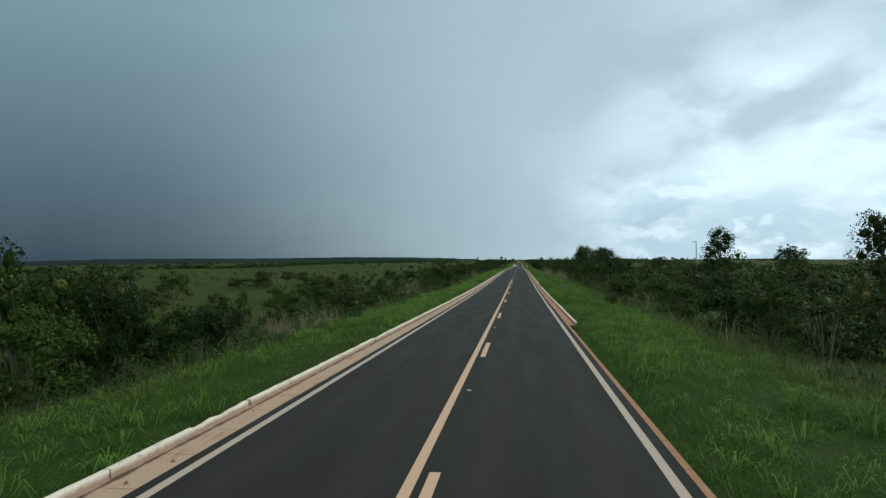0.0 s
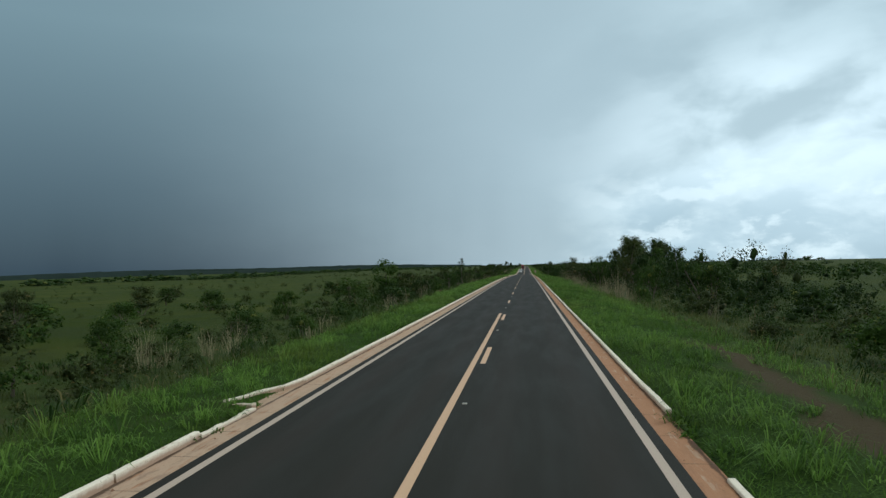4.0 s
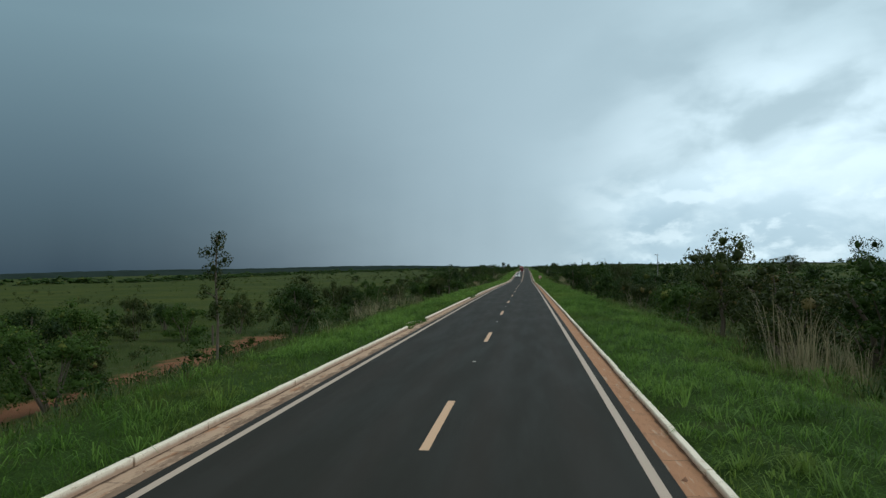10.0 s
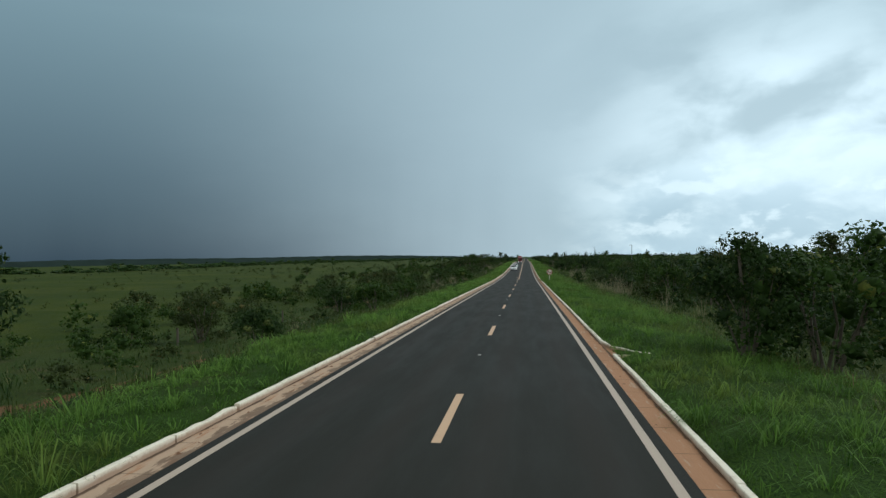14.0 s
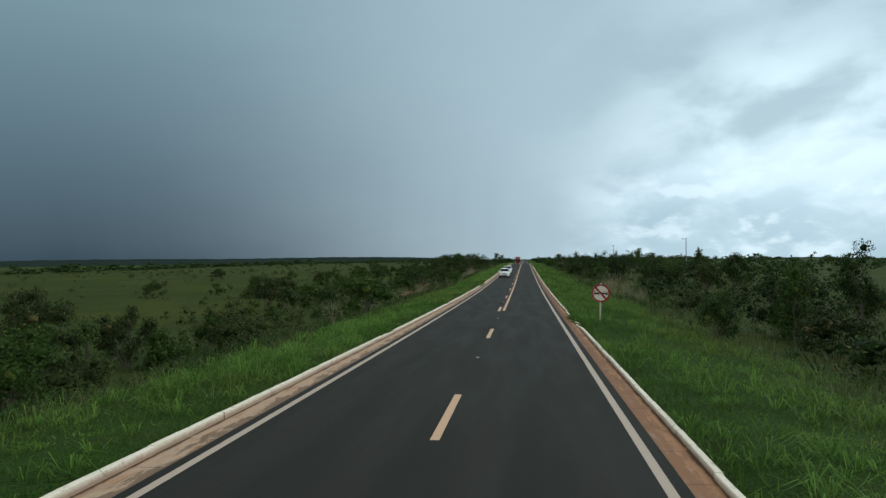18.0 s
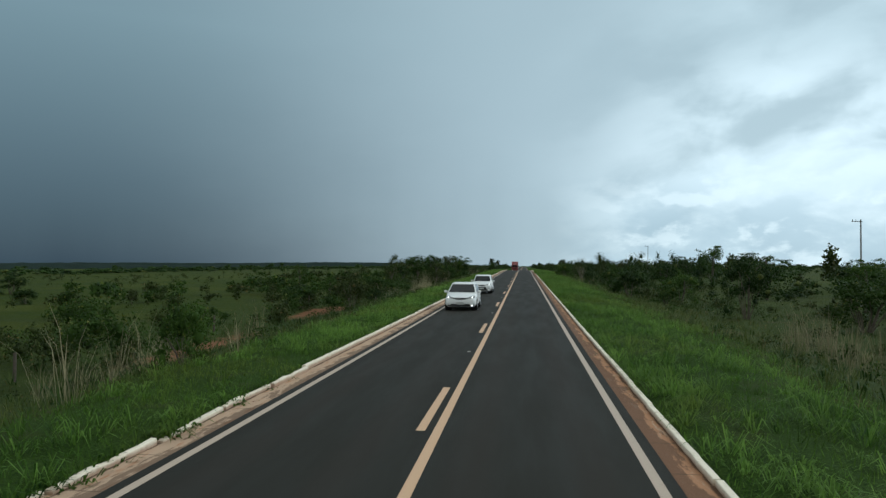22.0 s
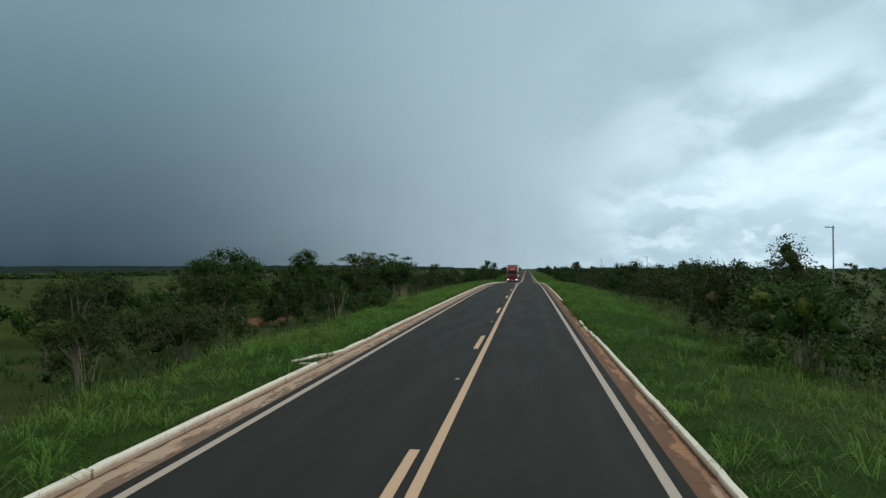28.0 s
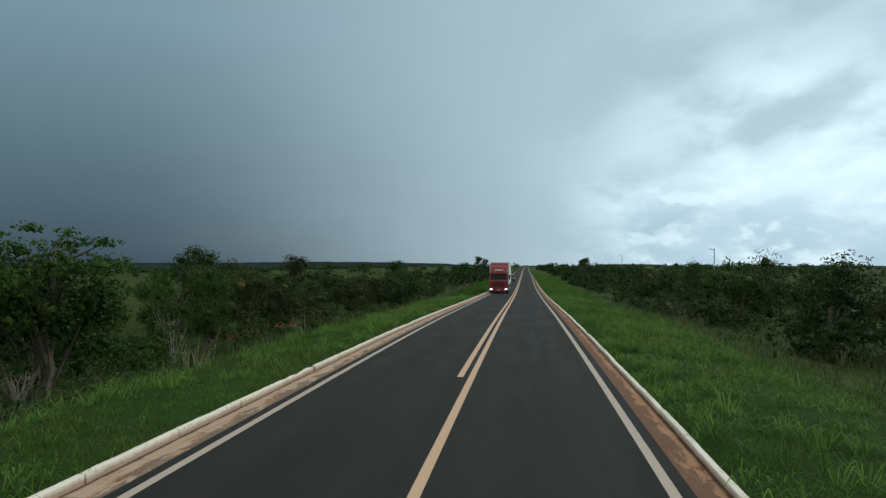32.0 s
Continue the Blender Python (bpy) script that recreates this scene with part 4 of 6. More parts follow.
# from 480 m
plant("shrub", 25.4, 483.6, 5.2, 6.4)
plant("shrub", 30.5, 486.9, 4.8, 6.5)
plant("shrub", -41.8, 488.0, 2.9, 6.0)
plant("shrub", 23.3, 490.4, 4.4, 5.6)
plant("shrub", 18.5, 499.0, 5.4, 4.3)
plant("shrub", -51.5, 499.2, 3.2, 3.5)
plant("flat_tree", 29.5, 503.5, 5.0, 5.6)
plant("flat_tree", 31.2, 508.0, 4.9, 5.9)
plant("shrub", 15.1, 512.9, 2.4, 3.0)
plant("shrub", -14.0, 516.0, 1.9, 2.2)
plant("shrub", 17.4, 517.6, 4.0, 4.4)
plant("shrub", -17.2, 518.2, 4.2, 4.6)
plant("shrub", 12.5, 518.5, 3.3, 4.8)
plant("shrub", -24.0, 521.0, 3.3, 4.9)
plant("shrub", -23.8, 522.3, 3.1, 3.9)
plant("shrub", -62.0, 527.0, 2.4, 4.0)
plant("small_tree", -47.9, 527.7, 2.4, 1.8)
plant("flat_tree", 30.0, 530.0, 5.5, 6.0)
plant("small_tree", -47.5, 534.0, 2.5, 2.4)
plant("shrub", 10.2, 540.0, 2.4, 2.2)
plant("shrub", 14.3, 540.4, 1.6, 2.2)
plant("flat_tree", -26.3, 542.4, 3.5, 3.2)
plant("shrub", 14.2, 547.0, 3.8, 4.2)
plant("flat_tree", 33.4, 547.3, 6.1, 7.0)
plant("shrub", -83.0, 552.0, 3.8, 5.0)
plant("shrub", 17.5, 552.0, 4.4, 4.6)
plant("shrub", -27.3, 557.0, 2.9, 3.2)
plant("flat_tree", 31.0, 559.0, 7.5, 5.6)
# from 560 m
plant("shrub", 24.5, 563.7, 4.6, 4.1)
plant("shrub", -33.7, 565.0, 2.1, 4.7)
plant("flat_tree", 29.3, 566.3, 5.3, 6.4)
plant("small_tree", -22.9, 572.8, 7.4, 3.4)
plant("shrub", 9.4, 581.0, 3.2, 4.4)
plant("flat_tree", 31.1, 584.0, 5.8, 4.8)
plant("shrub", -34.0, 584.0, 3.7, 6.9)
plant("flat_tree", -16.1, 585.0, 5.0, 3.6)
plant("shrub", 9.3, 589.0, 3.5, 3.2)
plant("shrub", -15.9, 593.8, 3.6, 4.7)
plant("shrub", 22.2, 598.0, 5.0, 3.3)
plant("shrub", 11.0, 598.6, 2.1, 2.4)
plant("flat_tree", 32.0, 600.0, 4.7, 4.2)
plant("flat_tree", -49.4, 601.0, 5.0, 4.5)
plant("shrub", -7.9, 601.6, 1.4, 2.1)
plant("small_tree", -35.6, 602.0, 4.6, 4.6)
plant("shrub", -28.0, 606.0, 5.0, 6.0)
plant("small_tree", -24.9, 618.5, 7.2, 6.6)
plant("shrub", -30.0, 624.0, 5.6, 6.0)
plant("shrub", -21.8, 634.0, 5.4, 5.4)
plant("tree", -24.5, 640.5, 7.4, 6.2)
plant("shrub", -32.0, 640.0, 7.0, 7.0)
plant("shrub", -12.6, 613.5, 2.2, 2.8)
plant("small_tree", -19.7, 620.6, 6.2, 4.8)
plant("shrub", 16.1, 627.7, 1.5, 1.0)
plant("small_tree", -17.9, 628.0, 6.1, 4.2)
plant("small_tree", -27.5, 629.0, 7.0, 5.6)
plant("shrub", 15.7, 635.7, 4.1, 6.0)
# from 640 m
plant("shrub", 11.8, 644.0, 2.8, 3.2)
plant("flat_tree", 30.6, 646.7, 5.6, 4.8)
plant("shrub", -22.5, 651.0, 4.8, 4.6)
plant("flat_tree", 36.6, 651.7, 4.6, 4.5)
plant("flat_tree", -20.8, 652.0, 7.9, 7.8)
plant("shrub", -25.5, 656.0, 6.4, 7.5)
plant("shrub", -27.5, 648.0, 6.6, 6.0)
plant("flat_tree", -18.0, 660.8, 7.6, 7.6)
plant("shrub", -18.6, 661.5, 6.4, 7.0)
plant("shrub", -32.0, 661.8, 6.6, 5.3)
plant("shrub", -22.5, 667.0, 4.8, 5.6)
plant("flat_tree", 28.8, 668.7, 5.2, 5.0)
plant("small_tree", 15.4, 669.0, 5.4, 4.2)
plant("small_tree", -21.2, 676.0, 6.0, 3.0)
plant("flat_tree", 26.8, 676.5, 5.8, 5.9)
plant("small_tree", -19.0, 678.5, 6.3, 3.2)
plant("flat_tree", 28.4, 679.6, 6.4, 5.9)
plant("small_tree", -21.8, 684.0, 6.6, 4.2)
plant("small_tree", -28.0, 692.0, 7.4, 6.0)
plant("shrub", -22.2, 692.8, 6.6, 6.1)
plant("small_tree", -23.0, 694.0, 5.6, 5.0)
plant("shrub", 18.5, 695.2, 5.8, 5.8)
plant("shrub", -21.5, 696.0, 5.4, 6.0)
plant("small_tree", -9.9, 700.0, 4.0, 3.6)
plant("tree", -30.0, 700.0, 8.2, 6.4)
plant("shrub", -26.0, 702.0, 5.4, 6.4)
plant("shrub", -22.0, 708.8, 4.8, 5.2)
plant("shrub", -30.9, 711.7, 4.9, 4.9)
plant("small_tree", -31.5, 712.0, 7.6, 6.4)
plant("shrub", -27.5, 716.0, 5.8, 7.0)
plant("small_tree", 28.1, 717.7, 6.0, 3.8)
# from 720 m
plant("small_tree", -44.5, 720.2, 7.1, 3.4)
plant("small_tree", -38.3, 721.4, 7.9, 3.5)
plant("shrub", -25.5, 722.0, 5.0, 6.4)
plant("small_tree", 30.5, 723.0, 6.4, 6.0)
plant("shrub", -26.8, 723.7, 5.0, 5.7)
plant("flat_tree", 23.7, 726.0, 5.9, 5.4)
plant("tree", -29.0, 727.0, 8.0, 6.6)
plant("shrub", -21.5, 728.0, 5.6, 6.4)
plant("small_tree", -20.0, 738.0, 6.0, 5.6)
plant("shrub", -27.0, 738.0, 6.0, 7.0)
plant("shrub", -19.5, 748.0, 5.4, 6.4)
plant("small_tree", -31.0, 748.0, 7.6, 6.6)
plant("shrub", -26.3, 753.7, 5.7, 5.7)
plant("flat_tree", 29.2, 755.7, 6.2, 5.4)
plant("shrub", -21.0, 762.0, 5.6, 6.6)
plant("small_tree", 25.9, 787.0, 5.6, 7.0)
plant("small_tree", -26.6, 792.3, 6.5, 4.5)
# from 800 m
plant("tree", -14.0, 815.0, 6.5, 5.0)
plant("tree", -32.3, 820.0, 8.0, 7.5)
# from 960 m
plant("tree", -18.0, 985.0, 9.0, 5.5)
plant("tree", 30.0, 985.0, 8.5, 8.0)
# from 1040 m
plant("tree", 33.0, 1040.0, 8.0, 10.0)
plant("tree", -25.0, 1040.0, 11.0, 9.0)

for models in MODELS.values():
    for thing, size, tone, used in models:
        if not used:
            for ob in (*thing.children_recursive, thing):
                bpy.data.objects.remove(ob)

# ---- thicket, pasture bushes and distant woods ----


def scatter_bushes(name, spots, leaf, per, label, category, lumps=7, close=0.42, small=1.0):
    """Bushes that nobody could count, as one mesh of leaf sheets. spots: rows of x, y, height, width."""
    rng = np.random.default_rng(len(spots))
    vs, fs, k = [], [], 0
    for x, y, h, w in spots:
        z = float(land_z(np.array([x]), np.array([y]))[0])
        size = (0.034 * (h + w) + 0.12) * small
        near = abs(x) < 34 and y < 800 and lumps > 4
        n = max(36, int(per * h * w * (2.7 if near else 1.0)))
        clumps = []
        for i in range(lumps):
            a = rng.uniform(0, 6.28)
            r = w * 0.38 * math.sqrt(rng.uniform(0, 1))
            rz = h * rng.uniform(0.14, 0.28)
            top = h * (1.0 - 0.5 * (r / (w * 0.4)) ** 2) * rng.uniform(0.6, 1.08)
            clumps.append((r * math.cos(a), r * math.sin(a), max(rz * 0.7, top - rz), w * rng.uniform(0.13, 0.27), rz))
        p, d = crown_points(rng, clumps, n, 0.35)
        v, f = leaf_tris(rng, p, d, min(size, 0.17) if near else size, 1.1)
        if close:
            cv, cf = cores(rng, clumps, close)
            cf = np.concatenate([cf[:, [0, 1, 2]], cf[:, [0, 2, 3]]])
            v, f = np.concatenate([v, cv]), np.concatenate([f, cf + len(v)])
        vs.append(v + np.array([x, y, z]))
        fs.append(f + k)
        k += len(v)
    me = mesh_np(name, np.concatenate(vs), np.concatenate(fs), leaf)
    return tagged(new(name, me), label, category, kind="stuff")


def build_scatter():
    rng = np.random.default_rng(11)
    dense, mixed = [], []
    while len(dense) + len(mixed) < 760:
        y = rng.uniform(10, 900)
        x = 14 + 46 * rng.beta(1.0, 2.8)
        open_land = 0.5 + 0.5 * math.sin(y * 0.017 + 1.0)
        if 60 < y < 160 and x < 24 and rng.random() < 0.6:
            continue
        if y < 560 and y > 395 and x < 26 and rng.random() < 0.75:
            continue
        h = rng.uniform(1.5, 3.7) * (0.8 + 0.3 * open_land)
        w = h * rng.uniform(1.0, 1.7)
        if x > 17 and rng.random() < (0.04 if 60 < y < 160 else 0.07 if 395 < y < 540 else 0.15):
            h, w = rng.uniform(5.2, 7.2), rng.uniform(4.0, 6.5)
        (dense if rng.random() < 0.6 else mixed).append((x, y, h, w))
    scatter_bushes("thicket", dense, LEAF_DARK, 18, "dense dark green thicket of savanna scrub", "thicket")
    scatter_bushes("thicket", mixed, LEAF_DULL, 18, "dull olive thicket of savanna scrub", "thicket")
    left = []
    while len(left) < 850:
        y = rng.uniform(0, 1000)
        thick = 470 < y < 780 or 370 < y < 410
        x = -(16 + (44 if thick else 34) * rng.beta(1.0, 1.9))
        if track_gap(x, y) < 2.2 and rng.random() < 0.85:
            continue
        if not thick and rng.random() < 0.3:
            continue
        h = rng.uniform(0.8, 2.7) * (1.45 if thick else 1.0)
        left.append((x, y, h, h * rng.uniform(1.0, 1.6)))
    scatter_bushes("scrub", left[0::2], LEAF_MID, 23, "green scrub along the edge of the pasture", "scrub", 5)
    scatter_bushes("scrub", left[1::2], LEAF_DULL, 23, "olive scrub along the edge of the pasture", "scrub", 5)
    weeds = {-1: [], 1: []}
    for s, count in ((-1, 620), (1, 760)):
        while len(weeds[s]) < count:
            y = rng.uniform(0, 740)
            x = s * (7.6 + 18.0 * rng.beta(1.0, 1.5) if s < 0 else 9.8 + 17.0 * rng.beta(1.5, 1.5))
            if math.sin(y * 0.13 + x * 0.2) + math.sin(y * 0.051 + 1.3) * 0.8 + rng.uniform(-1.2, 1.2) < -0.35:
                continue
            if track_gap(x, y) < 1.8 or (-13 < x < 0 and rng.random() < 0.8):
                continue
            h = rng.uniform(0.35, 1.0) * (1.35 if x < -16 else 1.5 if x > 13 else 1.0)
            weeds[s].append((x, y, h, h * rng.uniform(1.1, 2.0)))
        half = len(weeds[s]) // 2
        scatter_bushes("undergrowth", weeds[s][:half], LEAF_DULL, 72, "low olive undergrowth at the foot of the bank", "undergrowth", 4, 0, 0.56)
        scatter_bushes("undergrowth", weeds[s][half:], LEAF_MID, 72, "low green undergrowth at the foot of the bank", "undergrowth", 4, 0, 0.56)
    past = []
    for i in range(1150):
        y = rng.uniform(30, 1300)
        x = -(40 + 330 * rng.beta(1.0, 2.2))
        h = 0.6 + 2.2 * rng.uniform(0, 1) ** 2
        past.append((x, y, h, h * rng.uniform(0.9, 1.5)))
    scatter_bushes("pasture_bushes", past, LEAF_DULL, 14, "scattered low bushes in the open pasture", "bushes", 4, 0)
    behind = []
    for i in range(380):
        y = rng.uniform(60, 1300)
        x = 45 + 215 * rng.beta(1.0, 1.5)
        h = rng.uniform(2.8, 5.5)
        behind.append((x, y, h, h * rng.uniform(1.6, 3.0)))
    scatter_bushes("savanna_woodland", behind, LEAF_DARK, 4.5, "dark savanna woodland behind the roadside scrub", "woodland", 4)
    ahead = []
    for i in range(150):
        y = rng.uniform(755, 1150)
        x = rng.choice((-1, 1)) * (11 + 34 * rng.beta(1.0, 1.6))
        h = rng.uniform(2.5, 6.0)
        ahead.append((x, y, h, h * rng.uniform(0.8, 1.5)))
    scatter_bushes("roadside_woodland", ahead, LEAF_DARK, 14, "dark trees and scrub lining the road far ahead", "woodland")
    belt = []
    for i in range(300):
        y = -100 + 9.0 * i + rng.uniform(-4, 4)
        x = -(330 + 22 * math.sin(y * 0.006) + rng.uniform(0, 30))
        h = rng.uniform(3.5, 6.5)
        belt.append((x, y, h, rng.uniform(12, 24)))
        belt.append((x + rng.uniform(-6, 12), y + 4, rng.uniform(2.0, 3.4), rng.uniform(10, 18)))
    scatter_bushes("tree_belt", belt, LEAF_DARK, 0.8, "dark belt of trees along the far edge of the pasture", "woods", 6, 0.7)
    far = []
    for i in range(320):
        y = rng.uniform(1000, 2400)
        x = rng.choice((-1, 1)) * rng.uniform(14, 500)
        h = rng.uniform(4, 9)
        far.append((x, y, h, h * rng.uniform(1.2, 2.6)))
    scatter_bushes("distant_woods", far, LEAF_DARK, 1.5, "distant dark woods along the horizon", "woods", 4, 0.6)


build_scatter()


def build_hills():
    """Low wooded ridges far off to the side."""
    rng = np.random.default_rng(3)
    for s, y0, y1, x0, h in ((-1, 900, 4300, 1500, 9.0), (-1, 300, 3900, 2300, 16.0), (1, 500, 4200, 1400, 22.0)):
        n = 160
        t = np.linspace(0, 1, n)
        y = y0 + (y1 - y0) * t
        x = s * (x0 - (x0 * 0.9 - 150) * t ** 1.5)
        top = h * (0.45 + 0.30 * np.sin(t * 9 + x0) + 0.2 * np.sin(t * 23) + 0.05 * rng.normal(0, 1, n)) * np.sin(np.pi * np.clip(t, 0.02, 0.98)) ** 0.3
        rows = [(-90, -14), (-35, 0.75), (0, 1.0), (45, 0.7), (120, -14)]
        v = np.concatenate([np.stack([x + s * dx, y, land_z(x, y) + np.where(k < 0, np.full(n, float(k)), top * k + (0.005 * x0 if s < 0 else -5.0))], 1) for dx, k in rows])
        i = np.arange(n - 1)
        f = np.concatenate([np.stack([r * n + i, r * n + i + 1, (r + 1) * n + i + 1, (r + 1) * n + i], 1) for r in range(4)])
        me = mesh_np("distant_ridge", v, f, RIDGE)
        tagged(new("distant_ridge", me), "distant dark wooded ridge under the storm", "ridge", kind="structure")


# the bluish cast of distance haze is mixed into this dark green
RIDGE = plain("haze_tinted_forest", (0.016, 0.027, 0.023), 0.95, 0.05, vary=0.35, scale=0.02)
build_hills()

# ---- grass ----


def blades(name, roots, length, width, lean, mat, label, seed, bend=0.5, sheets=2, aim=None):
    """Grass blades as tapering, bent strips of one or two sheets, in one mesh."""
    rng = np.random.default_rng(seed)
    k = len(roots)
    a = rng.uniform(0, 2 * np.pi, k) if aim is None else aim + rng.normal(0, 0.35, k)
    d = np.stack([np.cos(a), np.sin(a), np.zeros(k)], 1)
    c = np.stack([-np.sin(a), np.cos(a), np.zeros(k)], 1)
    L = (length * rng.uniform(0.6, 1.25, k))[:, None]
    W = (width * rng.uniform(0.7, 1.3, k))[:, None]
    le = (lean * rng.uniform(0.3 if aim is None else 0.55, 1.5, k))[:, None]
    up = np.array([[0, 0, 1.0]])
    mid = roots + up * L * (0.66 - 0.16 * np.minimum(le, 1.3)) + d * L * le * 0.36
    tip = roots + up * L * np.maximum(0.08, 1.0 - bend * le) + d * L * le * 0.9
    if sheets == 2:
        rows = [roots - c * W * 0.4, roots + c * W * 0.4, mid - c * W / 2, mid + c * W / 2, tip]
        faces = ((0, 1, 2), (1, 3, 2), (2, 3, 4))
    else:
        rows = [roots - c * W / 2, roots + c * W / 2, tip]
        faces = ((0, 1, 2),)
    v = np.stack(rows, 1).reshape(-1, 3)
    b = np.arange(k)[:, None] * len(rows)
    f = np.concatenate([b + np.array([t]) for t in faces])
    return tagged(new(name, mesh_np(name, v, f, mat)), label, "grass", kind="stuff")


def on_land(x, y):
    return np.stack([x, y, land_z(x, y) - 0.02 - 0.05 * (np.abs(x) < 3.9)], 1)


def bald(p):
    """False on the scar of bare earth on the verge."""
    mid = 6.7 + np.clip((p[:, 1] - 92) / 14, 0, 1)
    return (np.abs(p[:, 0] - mid) > 0.75 + 0.5 * np.sin(p[:, 1] * 1.7)) | (np.abs(p[:, 1] - 98) > 10)


def mounds(p):
    """How high the grass stands: it swells and sinks every metre or so."""
    x, y = p[:, 0], p[:, 1]
    return np.clip(1.0 + 0.32 * np.sin(4.7 * x + 1.5 * y + 0.8 * np.sin(0.7 * y)) + 0.32 * np.sin(3.6 * y - 2.4 * x + np.sin(0.43 * y)) + 0.25 * np.sin(0.5 * y + x), 0.4, 1.5)


def tussocks(name, s, ty, tx, k, long, wide, gather, mat, label, seed, lean=1.0, bend=0.64, edge=4.0):
    """Clumps of k blades each, bent outwards from their middle."""
    rng = np.random.default_rng(seed)
    j = len(ty)
    aim = rng.uniform(0, 2 * np.pi, j * k)
    off = np.abs(rng.normal(0, gather, j * k))
    yy = np.repeat(ty, k) + np.sin(aim) * off
    xx = s * np.repeat(tx, k) + np.cos(aim) * off
    tall = np.repeat(rng.uniform(0.55, 1.3, j) * long, k) * (1.0 - 0.5 * np.minimum(off / (3 * gather), 1.0))
    at = np.stack([xx, yy], 1)
    ok = (np.abs(xx) > edge) & bald(at)
    tall *= mounds(at)
    return blades(name, on_land(xx[ok], yy[ok]), tall[ok], wide, lean, mat, label, seed + 1, bend, 2, aim[ok])


def build_grass():
    rng = np.random.default_rng(21)
    for s in (-1, 1):
        near, broad = (4.13, 3.9) if s < 0 else (4.0, 6.0)
        n = 230000 if s < 0 else 300000
        y = rng.uniform(-2, 715, n)
        x = s * ((4.03 + 0.04 * np.clip((100 - y) / 40, 0, 1) if s < 0 else np.where(y < 34, 3.56, 3.93)) + (broad + 0.8) * rng.uniform(0, 1, n) ** 1.2)
        r = on_land(x, y)
        r = r[bald(r)]
        blades("verge_grass", r, 0.29 * mounds(r), 0.018, 0.95, GRASS, "lush green grass on the road verge", 31 + s, 0.5, 1)
        # coarser blades where the road runs on ahead
        n = 26000
        y, u = rng.uniform(712, 900, n), rng.uniform(0, 1, n) ** 1.3
        blades("verge_grass", on_land(s * (3.96 + 8.0 * u), y), 0.32, 0.09, 0.62, GRASS, "green grass on the verge far ahead", 35 + s, 0.5, 1)
        # a closed cover of arching tufts, with taller ones in patches
        m = 8800 if s < 0 else 10800
        ty = rng.uniform(-2, 712, m)
        wander = 0.7 * np.sin(ty * 0.11 + s) + 0.5 * np.sin(ty * 0.31 + 2 * s)
        tx = near + (broad + wander) * rng.uniform(0, 1, m) ** 0.95
        low = np.sin(ty * 0.37 + tx * 0.9) + np.sin(ty * 0.13 - tx * 0.6 + s) + rng.normal(0, 0.5, m)
        tussocks("grass_tufts", s, ty[low > -0.3], tx[low > -0.3], 15, 0.46, 0.018, 0.16, TUFT, "arching tufts of lush green grass", 141 + s, edge=near - 0.04)
        tussocks("grass_tufts", s, ty[low <= -0.3], tx[low <= -0.3], 13, 0.32, 0.015, 0.15, GRASS, "low tufts of green grass", 151 + s, edge=near - 0.04)
        m = 3400
        ty, tx = rng.uniform(-2, 710, m), near + 0.15 + broad * rng.uniform(0, 1, m) ** 1.1
        some = np.sin(ty * 0.16 + s + 0.5 * tx) + np.sin(ty * 0.057 + 2 * s) + rng.normal(0, 0.6, m) > 0.0
        tussocks("grass_tufts", s, ty[some], tx[some], 28, 0.54, 0.020, 0.18, TUFT, "tall arching tufts of lush green grass", 161 + s, edge=near)
        # weeds that have grown over the broken stretches of kerb
        ty = np.array([rng.uniform(a, c) for k, a, c in BROKEN + GAPS if k == s and a > 0 for n in range(int((c - a) * 3))])
        if len(ty):
            tussocks("kerb_weeds", s, ty, rng.uniform(3.78, 4.08, len(ty)), 16, 0.26, 0.03, 0.12, GRASS, "tufts of grass growing over broken kerb", 171 + s, edge=3.6)
        # rougher, longer grass beyond the verge
        n = 120000 if s < 0 else 100000
        y, x = rng.uniform(0, 720, n), s * ((7.2 if s < 0 else 8.3) + (27 if s < 0 else 20) * rng.uniform(0, 1, n) ** 1.3)
        ok = track_gap(x, y) + rng.normal(0, 0.4, n) > 1.3
        blades("rough_grass", on_land(x[ok], y[ok]), 0.42, 0.026, 0.7, ROUGH, "rough olive grass below the bank", 51 + s, 0.5, 1)
        m = 4200 if s < 0 else 5400
        ty, tx = rng.uniform(0, 715, m), (7.4 if s < 0 else 8.6) + (15.0 if s < 0 else 9.0) * rng.uniform(0, 1, m) ** 1.1
        ok = track_gap(s * tx, ty) + rng.normal(0, 0.3, m) > 1.6
        tussocks("rough_tussocks", s, ty[ok], tx[ok], 15, 0.62, 0.018, 0.20, ROUGH, "tussocks of rough olive-brown grass", 181 + s, 0.75, 0.55)
        # dark rank weeds between the verge and the scrub
        m = 4200 if s < 0 else 2600
        ty, tx = rng.uniform(0, 715, m), (8.4 if s < 0 else 9.8) + (19.0 if s < 0 else 13.0) * rng.uniform(0, 1, m) ** 1.1
        ok = (track_gap(s * tx, ty) + rng.normal(0, 0.3, m) > 1.8) & (np.sin(ty * 0.19 + tx * 0.31) + np.sin(ty * 0.07 + s) + rng.normal(0, 0.6, m) > -0.7)
        tussocks("rank_weeds", s, ty[ok], tx[ok], 14, 0.70, 0.040, 0.26, WEED, "rank dark green weeds below the bank", 201 + s, 0.9, 0.6)
        # pale dry stalks in patches
        m = 50 if s < 0 else 40
        ty, tx = rng.uniform(0, 720, m), (7.8 if s < 0 else 9.5) + 6.5 * rng.uniform(0, 1, m)
        spots = [(y, abs(x)) for x, y in STALKS if x * s > 0 for n in range(9)]
        ty = np.concatenate([ty, [y for y, x in spots] + rng.normal(0, 1.5, len(spots))])
